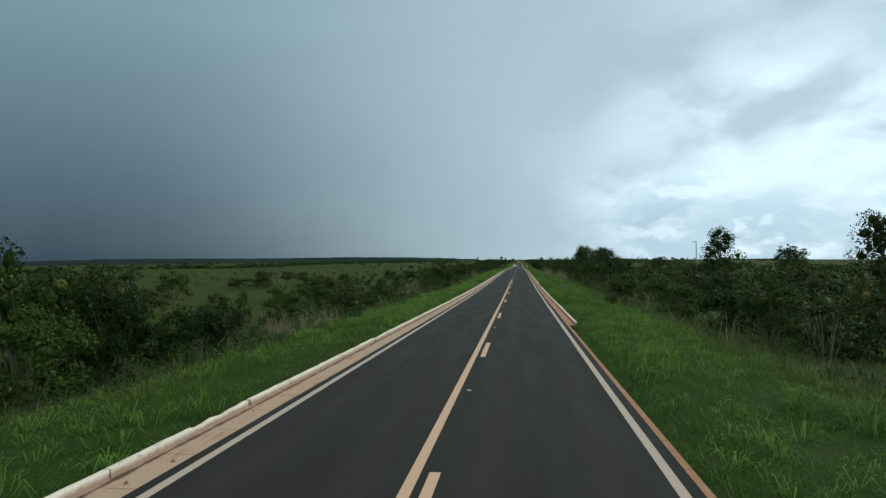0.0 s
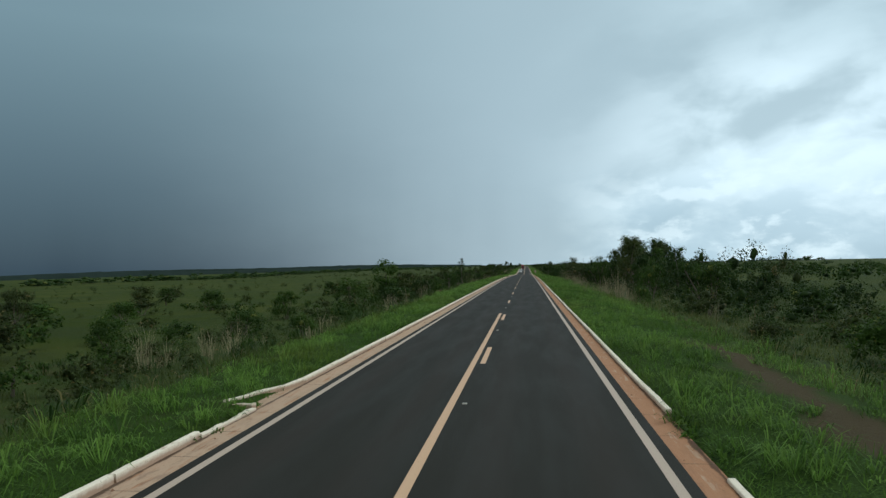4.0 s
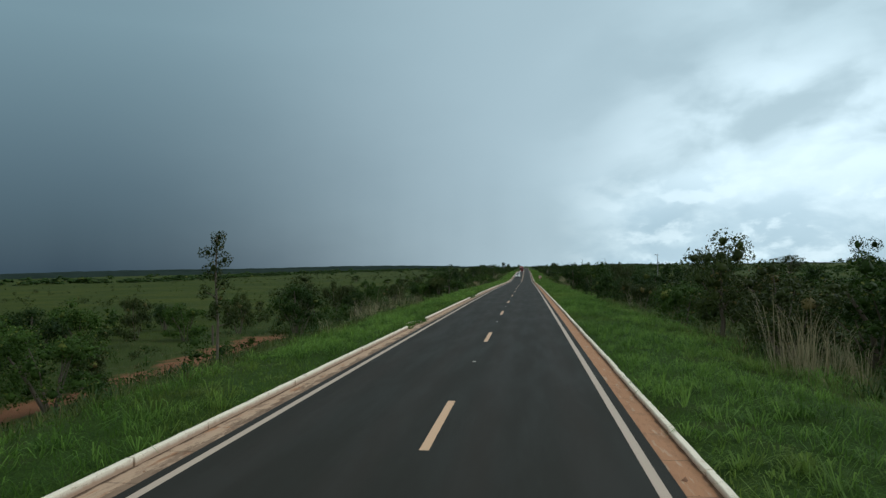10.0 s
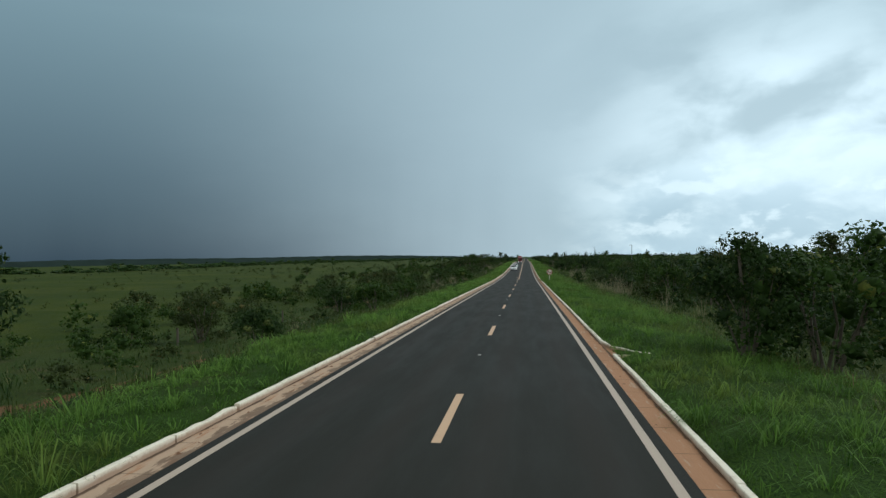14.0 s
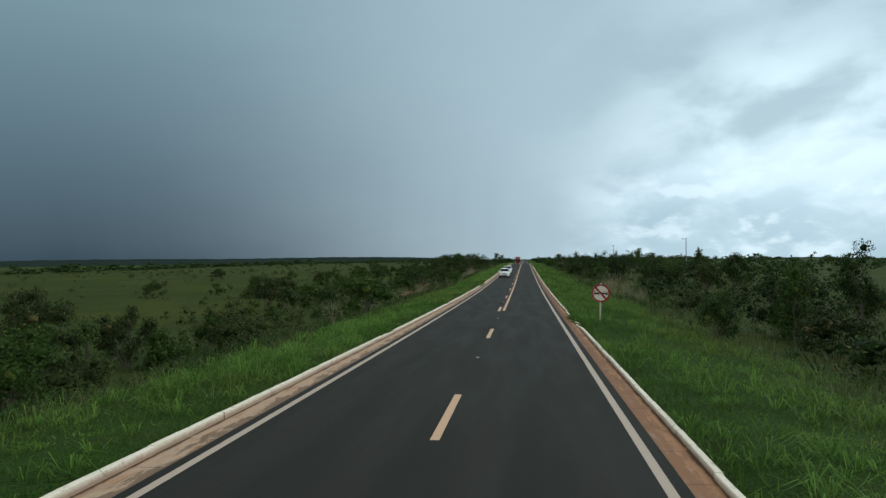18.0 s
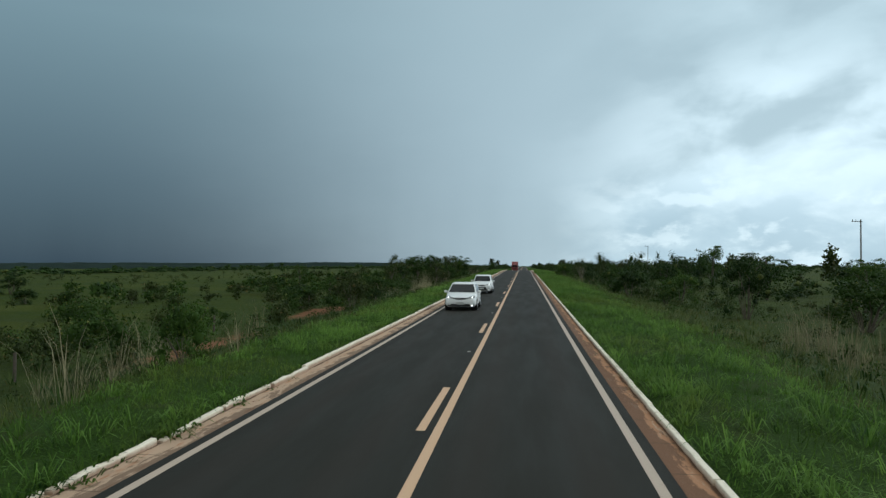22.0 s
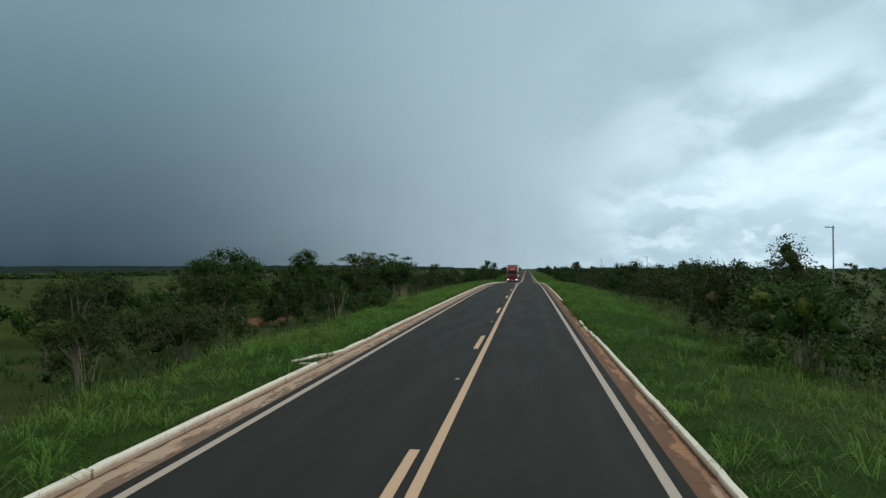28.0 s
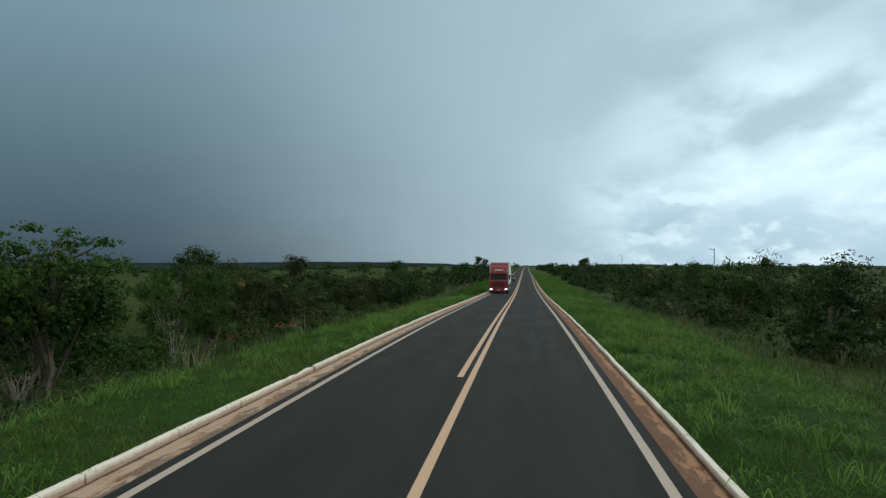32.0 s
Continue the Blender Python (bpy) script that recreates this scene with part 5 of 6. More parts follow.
        tx = np.concatenate([tx, [x for y, x in spots] + rng.normal(0, 0.7, len(spots))])
        ok = track_gap(s * tx, ty) > 1.4
        tussocks("dry_stalks", s, ty[ok], tx[ok], 22, 1.9, 0.015, 0.28, STRAW, "tall pale dry grass stalks", 191 + s, 0.42, 0.35, 7.0)


# where the tall dry grass stands thickest
STALKS = ((-16.0, 50.0), (-15.0, 54.0), (-20.5, 121.0), (-18.5, 126.0), (10.0, 146.0), (9.6, 155.0), (10.2, 165.0), (8.4, 178.5), (9.8, 224.0), (10.6, 228.0),
          (-15.0, 272.0), (-16.5, 284.0), (-18.0, 298.0), (-14.0, 291.0), (12.0, 366.0), (13.0, 370.0), (11.8, 375.0), (-17.5, 438.0), (-18.5, 449.0), (-16.5, 458.0),
          (-14.8, 469.0), (-16.4, 475.0), (15.0, 473.0), (14.5, 477.0), (12.0, 452.0), (13.5, 451.0), (15.0, 450.0), (-12.2, 530.0), (-12.5, 537.0), (-13.0, 545.0), (-16.0, 652.0), (-16.8, 657.0))
WEED = mat_leaf("weed_leaves", (0.011, 0.030, 0.006), (0.062, 0.114, 0.026), (0.12, 0.11, 0.04), 0.3, 0.25)
ROUGH = mat_leaf("rough_grass_blades", (0.028, 0.048, 0.010), (0.116, 0.146, 0.038), (0.20, 0.16, 0.085), 0.35, 0.25)
build_grass()



def build_clods():
    """Small lumps of dried silt and gravel lying in the gutters."""
    rng = np.random.default_rng(77)
    n = 420
    side = rng.choice((-1.0, 1.0), n)
    y = rng.uniform(2, 640, n)
    keep = (side < 0) | (y > 34)
    side, y = side[keep], y[keep]
    n = len(y)
    x = side * rng.uniform(3.44, 3.78, n)
    size = 0.012 + 0.04 * rng.uniform(0, 1, n) ** 3
    d = np.array([(1, 0, 0), (0, 1, 0), (-1, 0, 0), (0, -1, 0), (0, 0, 0.8)])
    v = np.stack([x, y, road_z(y) - 0.014], 1)[:, None] + d[None] * size[:, None, None] * rng.uniform(0.6, 1.4, (n, 5, 1))
    f = np.array([(0, 1, 4), (1, 2, 4), (2, 3, 4), (3, 0, 4)])[None] + 5 * np.arange(n)[:, None, None]
    me = mesh_np("gutter_gravel", v.reshape(-1, 3), f.reshape(-1, 3), CLOD)
    tagged(new("gutter_gravel", me), "crumbs of red silt and gravel in the gutter", "gravel", kind="stuff")


CLOD = plain("dried_silt", (0.20, 0.11, 0.07), 0.95, 0.1, vary=0.5, scale=3)
build_clods()

# ---- fence posts and utility poles ----
WOOD = plain("weathered_post", (0.10, 0.085, 0.07), 0.9, 0.1, vary=0.4, scale=9)
CONCRETE = plain("grey_concrete", (0.20, 0.20, 0.195), 0.85, 0.2, vary=0.2, scale=4)


def fence_post(x, y, h):
    thing = new("fence_post")
    thing.location = (x, y, float(land_z(np.array([x]), np.array([y]))[0]))
    bm = bmesh.new()
    tube(bm, [(0, 0, -0.3), (0.02, 0.0, h * 0.5), (0.0, 0.02, h)], 0.085, 0.07, 7)
    part("post", bm, WOOD, thing)
    tagged(thing, "weathered grey wooden fence post in grass", "fence post", group="fence posts")


for i in range(26):
    y = 112.0 + 24.0 * i
    fence_post(-22.4 + 0.3 * math.sin(i), y + math.sin(i * 3), 1.35 + 0.15 * math.sin(i * 2.3))


def utility_pole(x, y, top):
    z = float(land_z(np.array([x]), np.array([y]))[0])
    h = float(road_z(y)) + top - z
    thing = new("utility_pole")
    thing.location = (x, y, z)
    bm = bmesh.new()
    tube(bm, [(0, 0, -0.5), (0, 0, h * 0.5), (0, 0, h)], 0.11, 0.07, 8)
    part("pole", bm, CONCRETE, thing)
    bm = bmesh.new()
    bmesh.ops.create_cube(bm, size=1, matrix=Matrix.Translation((-0.35, 0, h - 0.18)) @ Matrix.Diagonal((1.0, 0.07, 0.07, 1)))
    part("crossarm", bm, WOOD, thing)
    for dx in (-0.78, -0.45, 0.0):
        bm = bmesh.new()
        bmesh.ops.create_cone(bm, cap_ends=True, segments=8, radius1=0.05, radius2=0.03, depth=0.16, matrix=Matrix.Translation((dx, 0, h - 0.05)))
        part("insulator", bm, CONCRETE, thing)
    tagged(thing, "slim grey utility pole above the scrub", "utility pole", group="utility poles")


for i in range(7):
    utility_pole(35.3, 143.2 + 125.0 * i, 7.0)

# ---- no-overtaking sign ----
SIGN_RED = plain("sign_red", (0.30, 0.012, 0.02), 0.45, 0.4)
SIGN_WHITE = plain("sign_white", (0.78, 0.74, 0.66), 0.5, 0.4, vary=0.06)
BLACK = plain("sign_black", (0.012, 0.014, 0.016), 0.5, 0.4)
POST_WHITE = plain("post_paint", (0.55, 0.53, 0.46), 0.7, 0.3, vary=0.2)


def disc(bm, r0, r1, y, seg=48):
    """A flat ring (or disc) facing -y."""
    out = [bm.verts.new((r1 * math.cos(t), y, r1 * math.sin(t))) for t in (2 * math.pi * i / seg for i in range(seg))]
    if r0:
        ins = [bm.verts.new((r0 * math.cos(t), y, r0 * math.sin(t))) for t in (2 * math.pi * i / seg for i in range(seg))]
        for i in range(seg):
            bm.faces.new((out[i], ins[i], ins[(i + 1) % seg], out[(i + 1) % seg]))
    else:
        bm.faces.new(list(reversed(out)))


def box(bm, x0, x1, y0, y1, z0, z1, turn=0.0):
    m = Matrix.Rotation(turn, 4, "Y") @ Matrix.Translation(((x0 + x1) / 2, (y0 + y1) / 2, (z0 + z1) / 2)) @ Matrix.Diagonal((x1 - x0, y1 - y0, z1 - z0, 1))
    bmesh.ops.create_cube(bm, size=1, matrix=m)


def build_sign(x, y, mid):
    ground = float(land_z(np.array([x]), np.array([y]))[0])
    thing = new("road_sign")
    thing.location = (x, y, ground)
    zc = float(road_z(y)) + mid - ground
    thing.rotation_euler = (0, radians(1.5), 0)
    bm = bmesh.new()
    box(bm, -0.04, 0.04, 0.02, 0.10, -0.4, zc + 0.50)
    bmesh.ops.bevel(bm, geom=bm.edges[:], offset=0.008, segments=1, affect="EDGES")
    part("post", bm, POST_WHITE, thing, "square off-white post")
    bm = bmesh.new()
    bmesh.ops.create_cone(bm, cap_ends=True, segments=48, radius1=0.45, radius2=0.45, depth=0.012, matrix=Matrix.Translation((0, 0.006, zc)) @ Matrix.Rotation(radians(90), 4, "X"))
    plate = part("plate", bm, SIGN_WHITE, thing, "white round plate")
    bm = bmesh.new()
    disc(bm, 0.365, 0.448, -0.004)
    part("ring", bm, SIGN_RED, plate, "red ring").location = (0, 0, zc)
    bm = bmesh.new()
    box(bm, -0.37, 0.37, -0.012, -0.008, -0.045, 0.045, radians(47))
    part("slash", bm, SIGN_RED, plate, "red diagonal bar").location = (0, 0, zc)
    for dx in (-0.20, 0.20):
        bm = bmesh.new()
        box(bm, dx - 0.13, dx + 0.13, -0.007, -0.004, -0.055, 0.03)
        box(bm, dx - 0.10, dx + 0.10, -0.007, -0.004, 0.10, 0.115)
        box(bm, dx - 0.115, dx - 0.10, -0.007, -0.004, 0.03, 0.11)
        box(bm, dx + 0.10, dx + 0.115, -0.007, -0.004, 0.03, 0.11)
        for w in (-0.10, 0.10):
            box(bm, dx + w - 0.018, dx + w + 0.018, -0.007, -0.004, -0.10, -0.055)
        part("car_symbol", bm, BLACK, plate, "black car symbol").location = (0, 0, zc)
    tagged(thing, "round red and white no-overtaking sign on a post", "road sign")


build_sign(5.1, 398.0, 1.36)

# ---- vehicles ----
CAR_WHITE = plain("white_car_paint", (0.72, 0.74, 0.75), 0.28, 0.5, vary=0.03)
GLASS_DARK = plain("dark_car_glass", (0.010, 0.013, 0.015), 0.10, 0.22, vary=0.1)
RUBBER = plain("tyre_rubber", (0.014, 0.014, 0.015), 0.85, 0.2)
ALLOY = plain("alloy", (0.45, 0.46, 0.47), 0.35, 0.5, metal=0.8)
TRIM = plain("black_trim", (0.014, 0.015, 0.016), 0.6, 0.3)
LAMP_ON = plain("lit_headlamp", (1.0, 0.98, 0.92), 0.2, 0.5, emit=1.6)
LAMP_OFF = plain("headlamp_lens", (0.42, 0.45, 0.47), 0.15, 0.6)
PLATE = plain("plate_grey", (0.42, 0.43, 0.43), 0.5, 0.3)
TRUCK_RED = plain("red_truck_paint", (0.20, 0.016, 0.022), 0.35, 0.5, vary=0.06)
TARP_WHITE = plain("trailer_white", (0.60, 0.60, 0.58), 0.6, 0.3, vary=0.1)
CAR_DARK = plain("dark_car_paint", (0.03, 0.033, 0.04), 0.3, 0.5)


def loft(bm, stations):
    """Skin over closed sections of equal point count, capped at both ends."""
    before = None
    for sec in stations:
        ring = [bm.verts.new(p) for p in sec]
        if before:
            n = len(ring)
            for j in range(n):
                bm.faces.new((before[j], before[(j + 1) % n], ring[(j + 1) % n], ring[j]))
        else:
            bm.faces.new(ring)
        before = ring
    bm.faces.new(list(reversed(before)))
    bmesh.ops.recalc_face_normals(bm, faces=bm.faces)


def body_section(y, w, zb, zt):
    half = [(0.82 * w, zb), (0.97 * w, zb + 0.10), (w, zb + 0.30 * (zt - zb)), (0.985 * w, zb + 0.68 * (zt - zb)), (0.93 * w, zt - 0.045), (0.80 * w, zt), (0.4 * w, zt + 0.025)]
    return [(x, y, z) for x, z in half] + [(-x, y, z) for x, z in reversed(half)]


def smooth_faces(ob, angle=0.6):
    for p in ob.data.polygons:
        p.use_smooth = True
    ob.data.set_sharp_from_angle(angle=angle)


def wheel(parent, x, y, r, w):
    s = 1 if x > 0 else -1
    bm = bmesh.new()
    turn = Matrix.Translation((x, y, r)) @ Matrix.Rotation(radians(90), 4, "Y")
    bmesh.ops.create_cone(bm, cap_ends=True, segments=24, radius1=r, radius2=r, depth=w, matrix=turn)
    bmesh.ops.bevel(bm, geom=[e for e in bm.edges if len(e.link_faces) == 2 and abs(e.calc_face_angle()) > 1], offset=0.03, segments=2, affect="EDGES")
    tyre = part("wheel", bm, RUBBER, parent, "black rubber tyre")
    bm = bmesh.new()
    bmesh.ops.create_cone(bm, cap_ends=True, segments=20, radius1=r * 0.66, radius2=r * 0.55, depth=0.03, matrix=Matrix.Translation((x + s * (w / 2 + 0.004), y, r)) @ Matrix.Rotation(radians(90 * s), 4, "Y"))
    part("rim", bm, ALLOY, tyre, "grey alloy rim")


def build_car(name, label, x, y, paint, stations, cabin, width, lamps_lit, plate_z, grille):
    """A car facing -y, its nose at (x, y)."""
    thing = new(name)
    thing.location = (x, y, float(road_z(y + 2)))
    thing.rotation_euler = (math.atan(float(road_z(y + 4) - road_z(y)) / 4), 0, 0)
    bm = bmesh.new()
    loft(bm, [body_section(*s) for s in stations])
    smooth_faces(part("body", bm, paint, thing), 0.9)
    yb0, yt0, yt1, yb1, zb, zt, wb, wt = cabin
    # cabin shell with rounded edges, the panes set a little proud of it
    rings = ((zb - 0.08, 1.02, -0.03), (zb, 1.0, 0.0), (zb * 0.45 + zt * 0.55, 0.0, 0.0), (zt, 0.0, 0.0), (zt + 0.05, 0.86, 0.16))
    bm = bmesh.new()
    secs = []
    for i, (zz, k, d) in enumerate(rings):
        u = min(1.0, max(0.0, (zz - zb) / (zt - zb)))
        w = (wb + (wt - wb) * u ** 1.15) * (k or 1.0)
        y0, y1 = yb0 + (yt0 - yb0) * u + d, yb1 + (yt1 - yb1) * u - d
        secs.append([(-w, y0 + 0.10, zz), (-w * 0.86, y0, zz), (0, y0 - 0.05, zz), (w * 0.86, y0, zz), (w, y0 + 0.10, zz), (w * 1.02, (y0 + y1) / 2, zz), (w, y1 - 0.10, zz), (w * 0.86, y1, zz), (0, y1 + 0.04, zz), (-w * 0.86, y1, zz), (-w, y1 - 0.10, zz), (-w * 1.02, (y0 + y1) / 2, zz)])
    loft(bm, secs)
    smooth_faces(part("cabin", bm, paint, thing), 0.8)

    def pane(name, at, label):
        """A pane over a patch of the shell; at(u, v) gives its points."""
        bm = bmesh.new()
        n = 5
        grid = [[bm.verts.new(at(i / n, j / n)) for i in range(n + 1)] for j in range(n + 1)]
        for j in range(n):
            for i in range(n):
                bm.faces.new((grid[j][i], grid[j][i + 1], grid[j + 1][i + 1], grid[j + 1][i]))
        smooth_faces(part(name, bm, GLASS_DARK, thing, label), 1.0)

    def on_front(yb, yt, out):
        def at(u, v):
            k = 0.08 + 0.84 * v
            w = (wb + (wt - wb) * k ** 1.15) * 0.90
            x = w * (2 * u - 1)
            bow = 0.05 * (1 - (x / w) ** 2) + 0.022
            return (x, yb + (yt - yb) * k - out * bow, zb + (zt - zb) * k)
        return at

    def on_side(s, u0, u1):
        def at(u, v):
            k = 0.10 + 0.78 * v
            w = (wb + (wt - wb) * k ** 1.15)
            y0, y1 = yb0 + (yt0 - yb0) * k + 0.16, yb1 + (yt1 - yb1) * k - 0.16
            t = u0 + (u1 - u0) * u
            return (s * (w * (1.0 + 0.02 * (1 - abs(2 * t - 1))) + 0.016), y0 + (y1 - y0) * t, zb + (zt - zb) * k)
        return at

    pane("windshield", on_front(yb0, yt0, 1), "dark tinted windshield")
    pane("rear_window", on_front(yb1, yt1, -1), "dark tinted rear window")
    for s in (-1, 1):
        pane("side_window", on_side(s, 0.02, 0.48), "dark tinted side window")
        pane("side_window", on_side(s, 0.53, 0.98), "dark tinted side window")
        bm = bmesh.new()
        loft(bm, [[(s * (wb + 0.13 + (a - 0.13) * k), yb0 + 0.42 + d, zb + 0.06 + (c - 0.06) * k) for a, c in ((0.0, 0.0), (0.19, -0.01), (0.24, 0.05), (0.22, 0.12), (0.06, 0.13))] for d, k in ((0.0, 0.7), (0.05, 1.0), (0.12, 0.9))])
        part("mirror", bm, paint, thing)
        lz, lx = plate_z + 0.30, width - 0.24
        bm = bmesh.new()
        secs = []
        for k, yy, hh in ((0.0, -0.005, 0.035), (0.45, 0.045, 0.065), (0.85, 0.17, 0.05)):
            xx = s * (lx - 0.20 + 0.40 * k)
            secs.append([(xx, yy - 0.01, lz - hh + 0.05 * k), (xx, yy - 0.01, lz + hh + 0.06 * k), (xx, yy + 0.25, lz + hh + 0.06 * k), (xx, yy + 0.25, lz - hh + 0.05 * k)])
        loft(bm, secs)
        lamp = part("headlight", bm, LAMP_OFF, thing, "clear headlight")
        if lamps_lit:
            bm = bmesh.new()
            bmesh.ops.create_uvsphere(bm, u_segments=12, v_segments=8, radius=0.045, matrix=Matrix.Translation((s * lx, 0.025, lz + 0.02)))
            part("bulb", bm, LAMP_ON, lamp, "lit white bulb")
        bm = bmesh.new()
        bmesh.ops.create_cone(bm, cap_ends=True, segments=14, radius1=0.05, radius2=0.05, depth=0.06, matrix=Matrix.Translation((s * (width - 0.26), 0.06, plate_z - 0.12)) @ Matrix.Rotation(radians(90), 4, "X"))
        part("fog_light", bm, LAMP_ON if lamps_lit and s > 0 else TRIM, thing, "round fog light")
        for yy in (0.85, 3.45 if stations[-1][0] > 4 else 3.1):
            bm = bmesh.new()
            bmesh.ops.create_cone(bm, cap_ends=True, segments=24, radius1=0.37, radius2=0.37, depth=0.30, matrix=Matrix.Translation((s * (width - 0.17), yy, 0.33)) @ Matrix.Rotation(radians(90), 4, "Y"))
            part("wheel_arch", bm, TRIM, thing, "black wheel arch")
            wheel(thing, s * (width - 0.095), yy, 0.31, 0.20)
    gw, gz0, gz1 = grille
    bm = bmesh.new()
    loft(bm, [[(-gw, d, gz0), (gw, d, gz0), (gw * 0.85, d, gz1), (-gw * 0.85, d, gz1)] for d in (-0.03, 0.12)])
    part("grille", bm, TRIM, thing, "black lower grille")
    # a shallow dark opening between the headlights, crossed by thin bright bars
    gx = width - 0.42
    uz = plate_z + 0.20
    bm = bmesh.new()
    loft(bm, [[(xx, -0.022 + 0.05 * (xx / gx) ** 2, uz - 0.01 + 0.035 * abs(xx / gx)), (xx, -0.012 + 0.05 * (xx / gx) ** 2, uz + 0.105), (xx, 0.12, uz + 0.105), (xx, 0.12, uz)] for xx in (-gx, -gx / 2, 0, gx / 2, gx)])
    upper = part("upper_grille", bm, TRIM, thing, "black upper grille")
    for k in (0.02, 0.075):
        bm = bmesh.new()
        loft(bm, [[(xx, -0.034 + 0.05 * (xx / gx) ** 2, uz + k + 0.02 * abs(xx / gx)), (xx, -0.034 + 0.05 * (xx / gx) ** 2, uz + k + 0.018 + 0.02 * abs(xx / gx)), (xx, 0.0 + 0.05 * (xx / gx) ** 2, uz + k + 0.018 + 0.02 * abs(xx / gx)), (xx, 0.0 + 0.05 * (xx / gx) ** 2, uz + k + 0.02 * abs(xx / gx))] for xx in (-gx, -gx / 2, 0, gx / 2, gx)])
        part("grille_bar", bm, ALLOY, upper, "chrome bar")
    bm = bmesh.new()
    box(bm, -0.20, 0.20, -0.05, -0.02, plate_z - 0.065, plate_z + 0.065)
    part("number_plate", bm, PLATE, thing, "plain grey plate")
    return tagged(thing, label, "car")


SEDAN = ((0.0, 0.62, 0.28, 0.62), (0.05, 0.72, 0.23, 0.68), (0.16, 0.80, 0.20, 0.73), (0.45, 0.86, 0.18, 0.79), (0.85, 0.885, 0.18, 0.85), (1.25, 0.89, 0.18, 0.92), (3.5, 0.885, 0.18, 1.0), (4.25, 0.86, 0.22, 1.02), (4.60, 0.76, 0.34, 0.93))
HATCH = ((0.0, 0.64, 0.30, 0.66), (0.10, 0.74, 0.22, 0.76), (0.4, 0.80, 0.19, 0.84), (0.9, 0.825, 0.18, 0.92), (1.2, 0.83, 0.18, 0.97), (3.2, 0.82, 0.18, 1.0), (3.7, 0.79, 0.24, 1.02), (3.85, 0.72, 0.34, 0.9))
build_car("sedan", "white sedan with dark windows and lit headlights", -1.95, 480.6, CAR_WHITE, SEDAN, (1.08, 1.98, 3.30, 4.15, 0.92, 1.42, 0.82, 0.64), 0.89, True, 0.40, (0.60, 0.24, 0.36))
build_car("hatchback", "small white hatchback with lit headlights and black grille", -1.95, 500.5, CAR_WHITE, HATCH, (1.05, 1.75, 3.1, 3.72, 0.95, 1.45, 0.76, 0.60), 0.83, True, 0.42, (0.42, 0.28, 0.54))
build_car("sedan", "dark sedan following far behind the truck", -1.8, 797.0, CAR_DARK, SEDAN, (1.08, 1.98, 3.30, 4.15, 0.92, 1.42, 0.82, 0.64), 0.89, False, 0.40, (0.60, 0.24, 0.36))


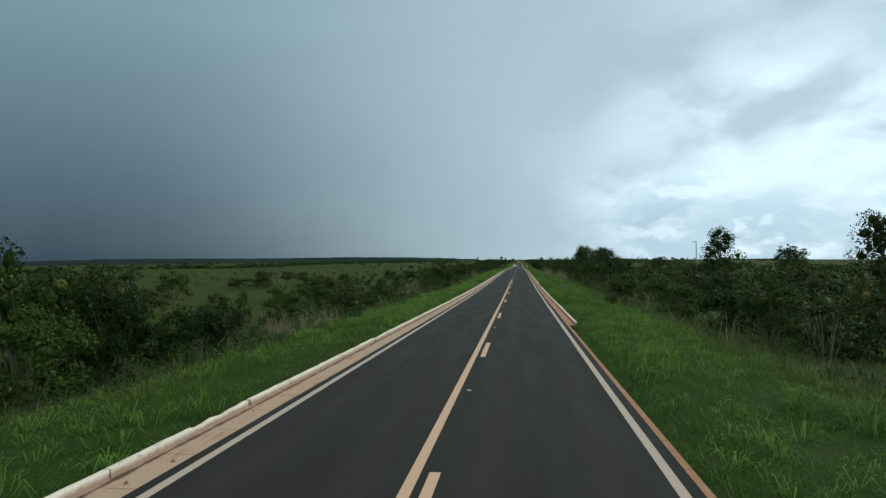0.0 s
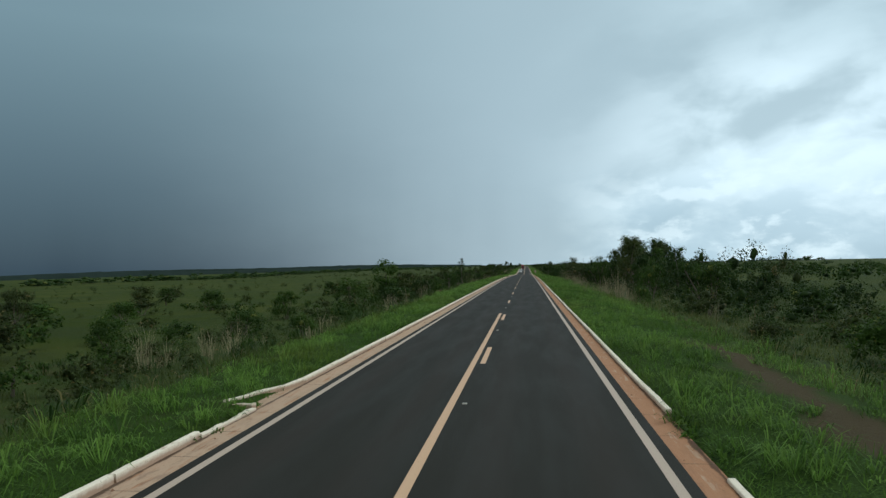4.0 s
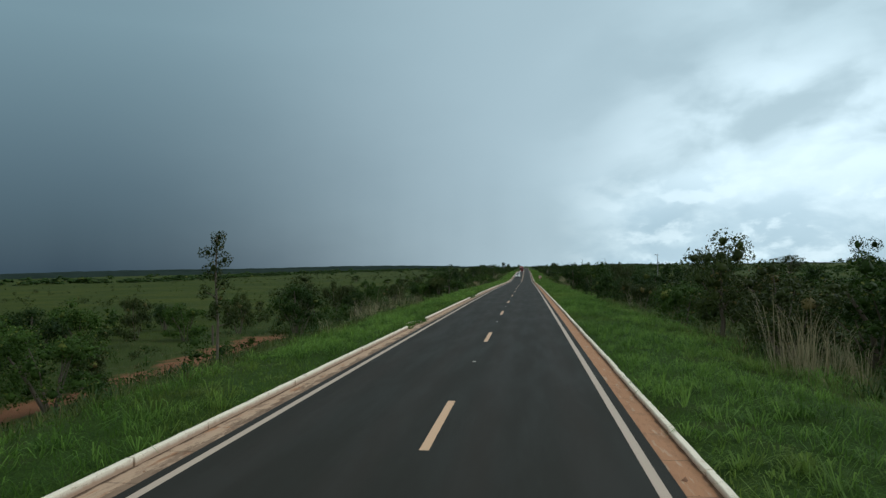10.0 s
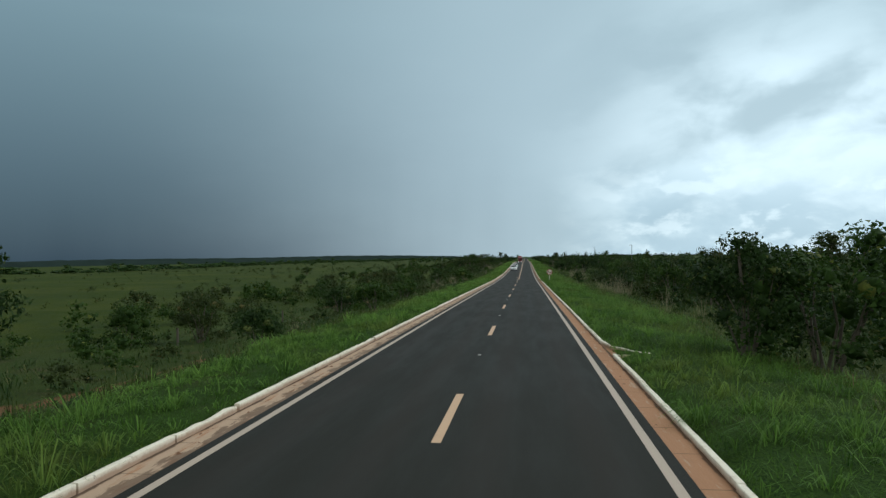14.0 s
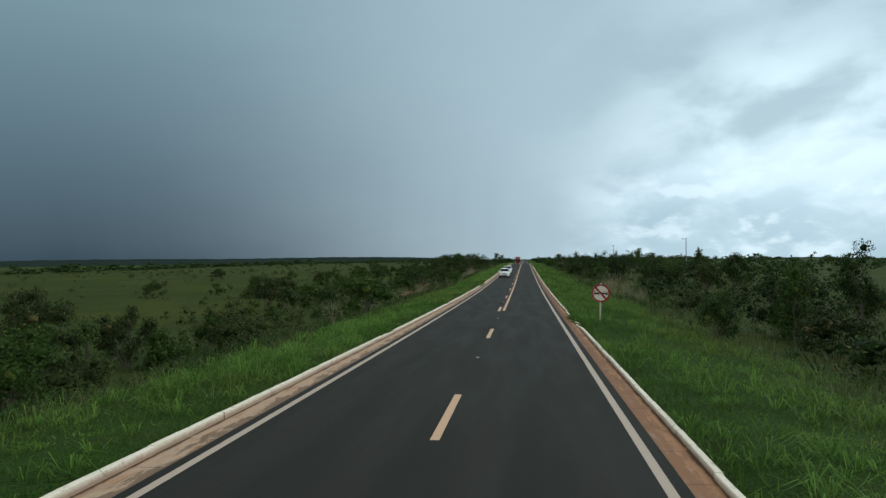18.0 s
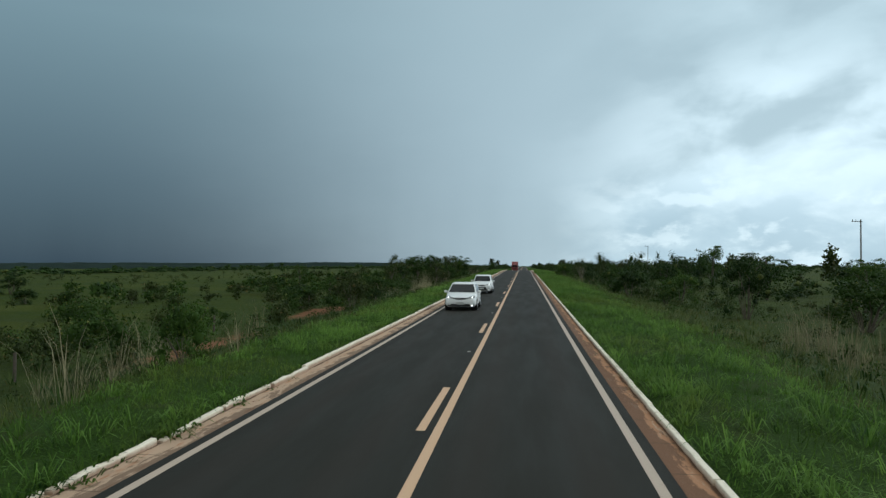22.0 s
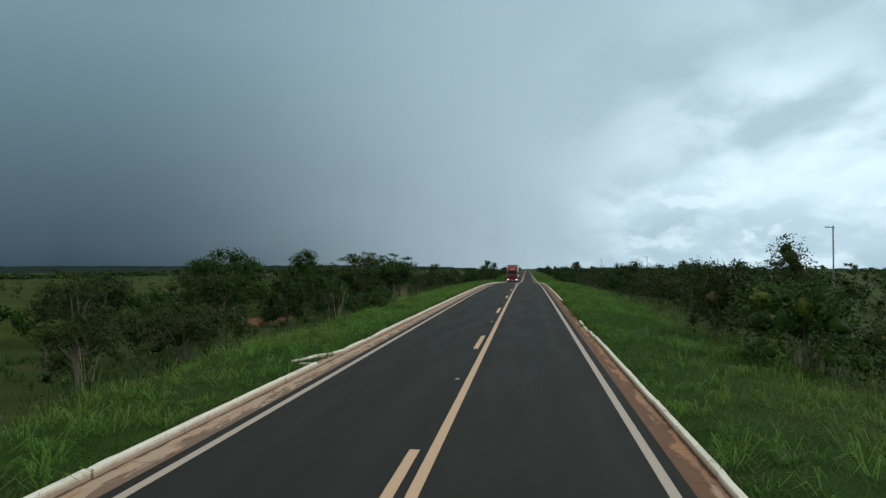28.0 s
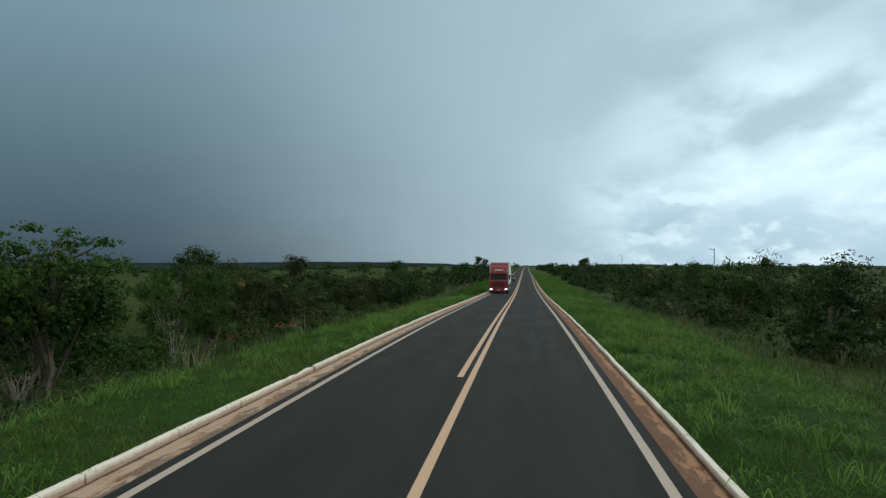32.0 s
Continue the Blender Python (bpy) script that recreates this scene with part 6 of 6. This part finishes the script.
def build_truck(x, y):
    thing = new("truck")
    thing.location = (x, y, float(road_z(y + 5)))

    def slab(name, mat, x0, x1, y0, y1, z0, z1, label="", bev=0.04, parent=None):
        bm = bmesh.new()
        box(bm, x0, x1, y0, y1, z0, z1)
        if bev:
            bmesh.ops.bevel(bm, geom=bm.edges[:], offset=bev, segments=2, affect="EDGES")
        return part(name, bm, mat, parent or thing, label)

    bm = bmesh.new()
    loft(bm, [[(-w, yy, z), (w, yy, z), (w, 2.0, z), (-w, 2.0, z)] for w, yy, z in ((1.20, 0.05, 0.75), (1.24, 0.0, 1.6), (1.22, 0.10, 2.0), (1.16, 0.30, 2.8), (1.10, 0.55, 3.05))])
    bmesh.ops.bevel(bm, geom=bm.edges[:], offset=0.05, segments=2, affect="EDGES")
    part("cab", bm, TRUCK_RED, thing, "red cab")
    bm = bmesh.new()
    loft(bm, [[(-1.08, 0.06, 1.85), (1.08, 0.06, 1.85), (1.0, 0.22, 2.62), (-1.0, 0.22, 2.62)], [(-1.08, 0.2, 1.85), (1.08, 0.2, 1.85), (1.0, 0.36, 2.62), (-1.0, 0.36, 2.62)]])
    part("windshield", bm, GLASS_DARK, thing, "dark windshield")
    slab("sun_visor", TRUCK_RED, -1.05, 1.05, -0.05, 0.25, 2.62, 2.76)
    bm = bmesh.new()
    loft(bm, [[(-w, yy, z), (w, yy, z), (w, 2.0, z), (-w, 2.0, z)] for w, yy, z in ((1.05, 0.5, 3.0), (1.1, 0.9, 3.5), (1.15, 1.5, 3.85))])
    part("wind_deflector", bm, TRUCK_RED, thing, "red wind deflector")
    bm = bmesh.new()
    box(bm, -0.55, 0.55, 0.42, 0.6, 3.02, 3.2)
    part("roof_board", bm, TARP_WHITE, thing, "white roof board")
    slab("grille", TRIM, -0.75, 0.75, -0.03, 0.1, 1.0, 1.62, "dark grille", 0.02)
    for i in range(4):
        slab("grille_bar", TRUCK_RED, -0.72, 0.72, -0.06, -0.02, 1.08 + 0.14 * i, 1.13 + 0.14 * i, "", 0)
    bumper = slab("bumper", TRUCK_RED, -1.24, 1.24, -0.12, 0.4, 0.35, 0.85, "red bumper")
    slab("number_plate", PLATE, -0.2, 0.2, -0.14, -0.12, 0.45, 0.57, "plain grey plate", 0)
    for s in (-1, 1):
        lamp = slab("headlight", LAMP_OFF, s * 0.95 - 0.22, s * 0.95 + 0.22, -0.15, 0.0, 0.50, 0.76, "rectangular headlight", 0.03)
        slab("bulb", LAMP_ON, s * 0.97 - 0.15, s * 0.97 + 0.15, -0.165, -0.14, 0.54, 0.72, "lit white bulb", 0, lamp)
        slab("mirror", TRIM, s * 1.42 - 0.11, s * 1.42 + 0.11, 0.05, 0.15, 1.9, 2.5, "black mirror", 0.03)
        bm = bmesh.new()
        tube(bm, [(s * 1.2, 0.2, 2.45), (s * 1.42, 0.12, 2.42)], 0.02, 0.02, 6)
        part("mirror_arm", bm, TRIM, thing)
        slab("side_window", GLASS_DARK, s * 1.19 - 0.02, s * 1.19 + 0.02, 0.5, 1.3, 1.9, 2.55, "dark side window", 0)
        for yy in (1.2, 4.6, 5.9, 10.6, 11.9, 13.2):
            wheel(thing, s * 1.08, yy, 0.52, 0.30)
    slab("trailer", TARP_WHITE, -1.3, 1.3, 2.6, 14.6, 1.15, 4.15, "pale box trailer", 0.03)
    slab("front_panel", TRUCK_RED, -1.12, 1.12, 2.55, 2.6, 3.2, 4.0, "red front panel", 0)
    slab("chassis", TRIM, -0.5, 0.5, 0.4, 14.4, 0.6, 1.12, "black chassis", 0)
    tagged(thing, "red truck with pale box trailer and lit headlights", "truck")


build_truck(-2.1, 728.0)
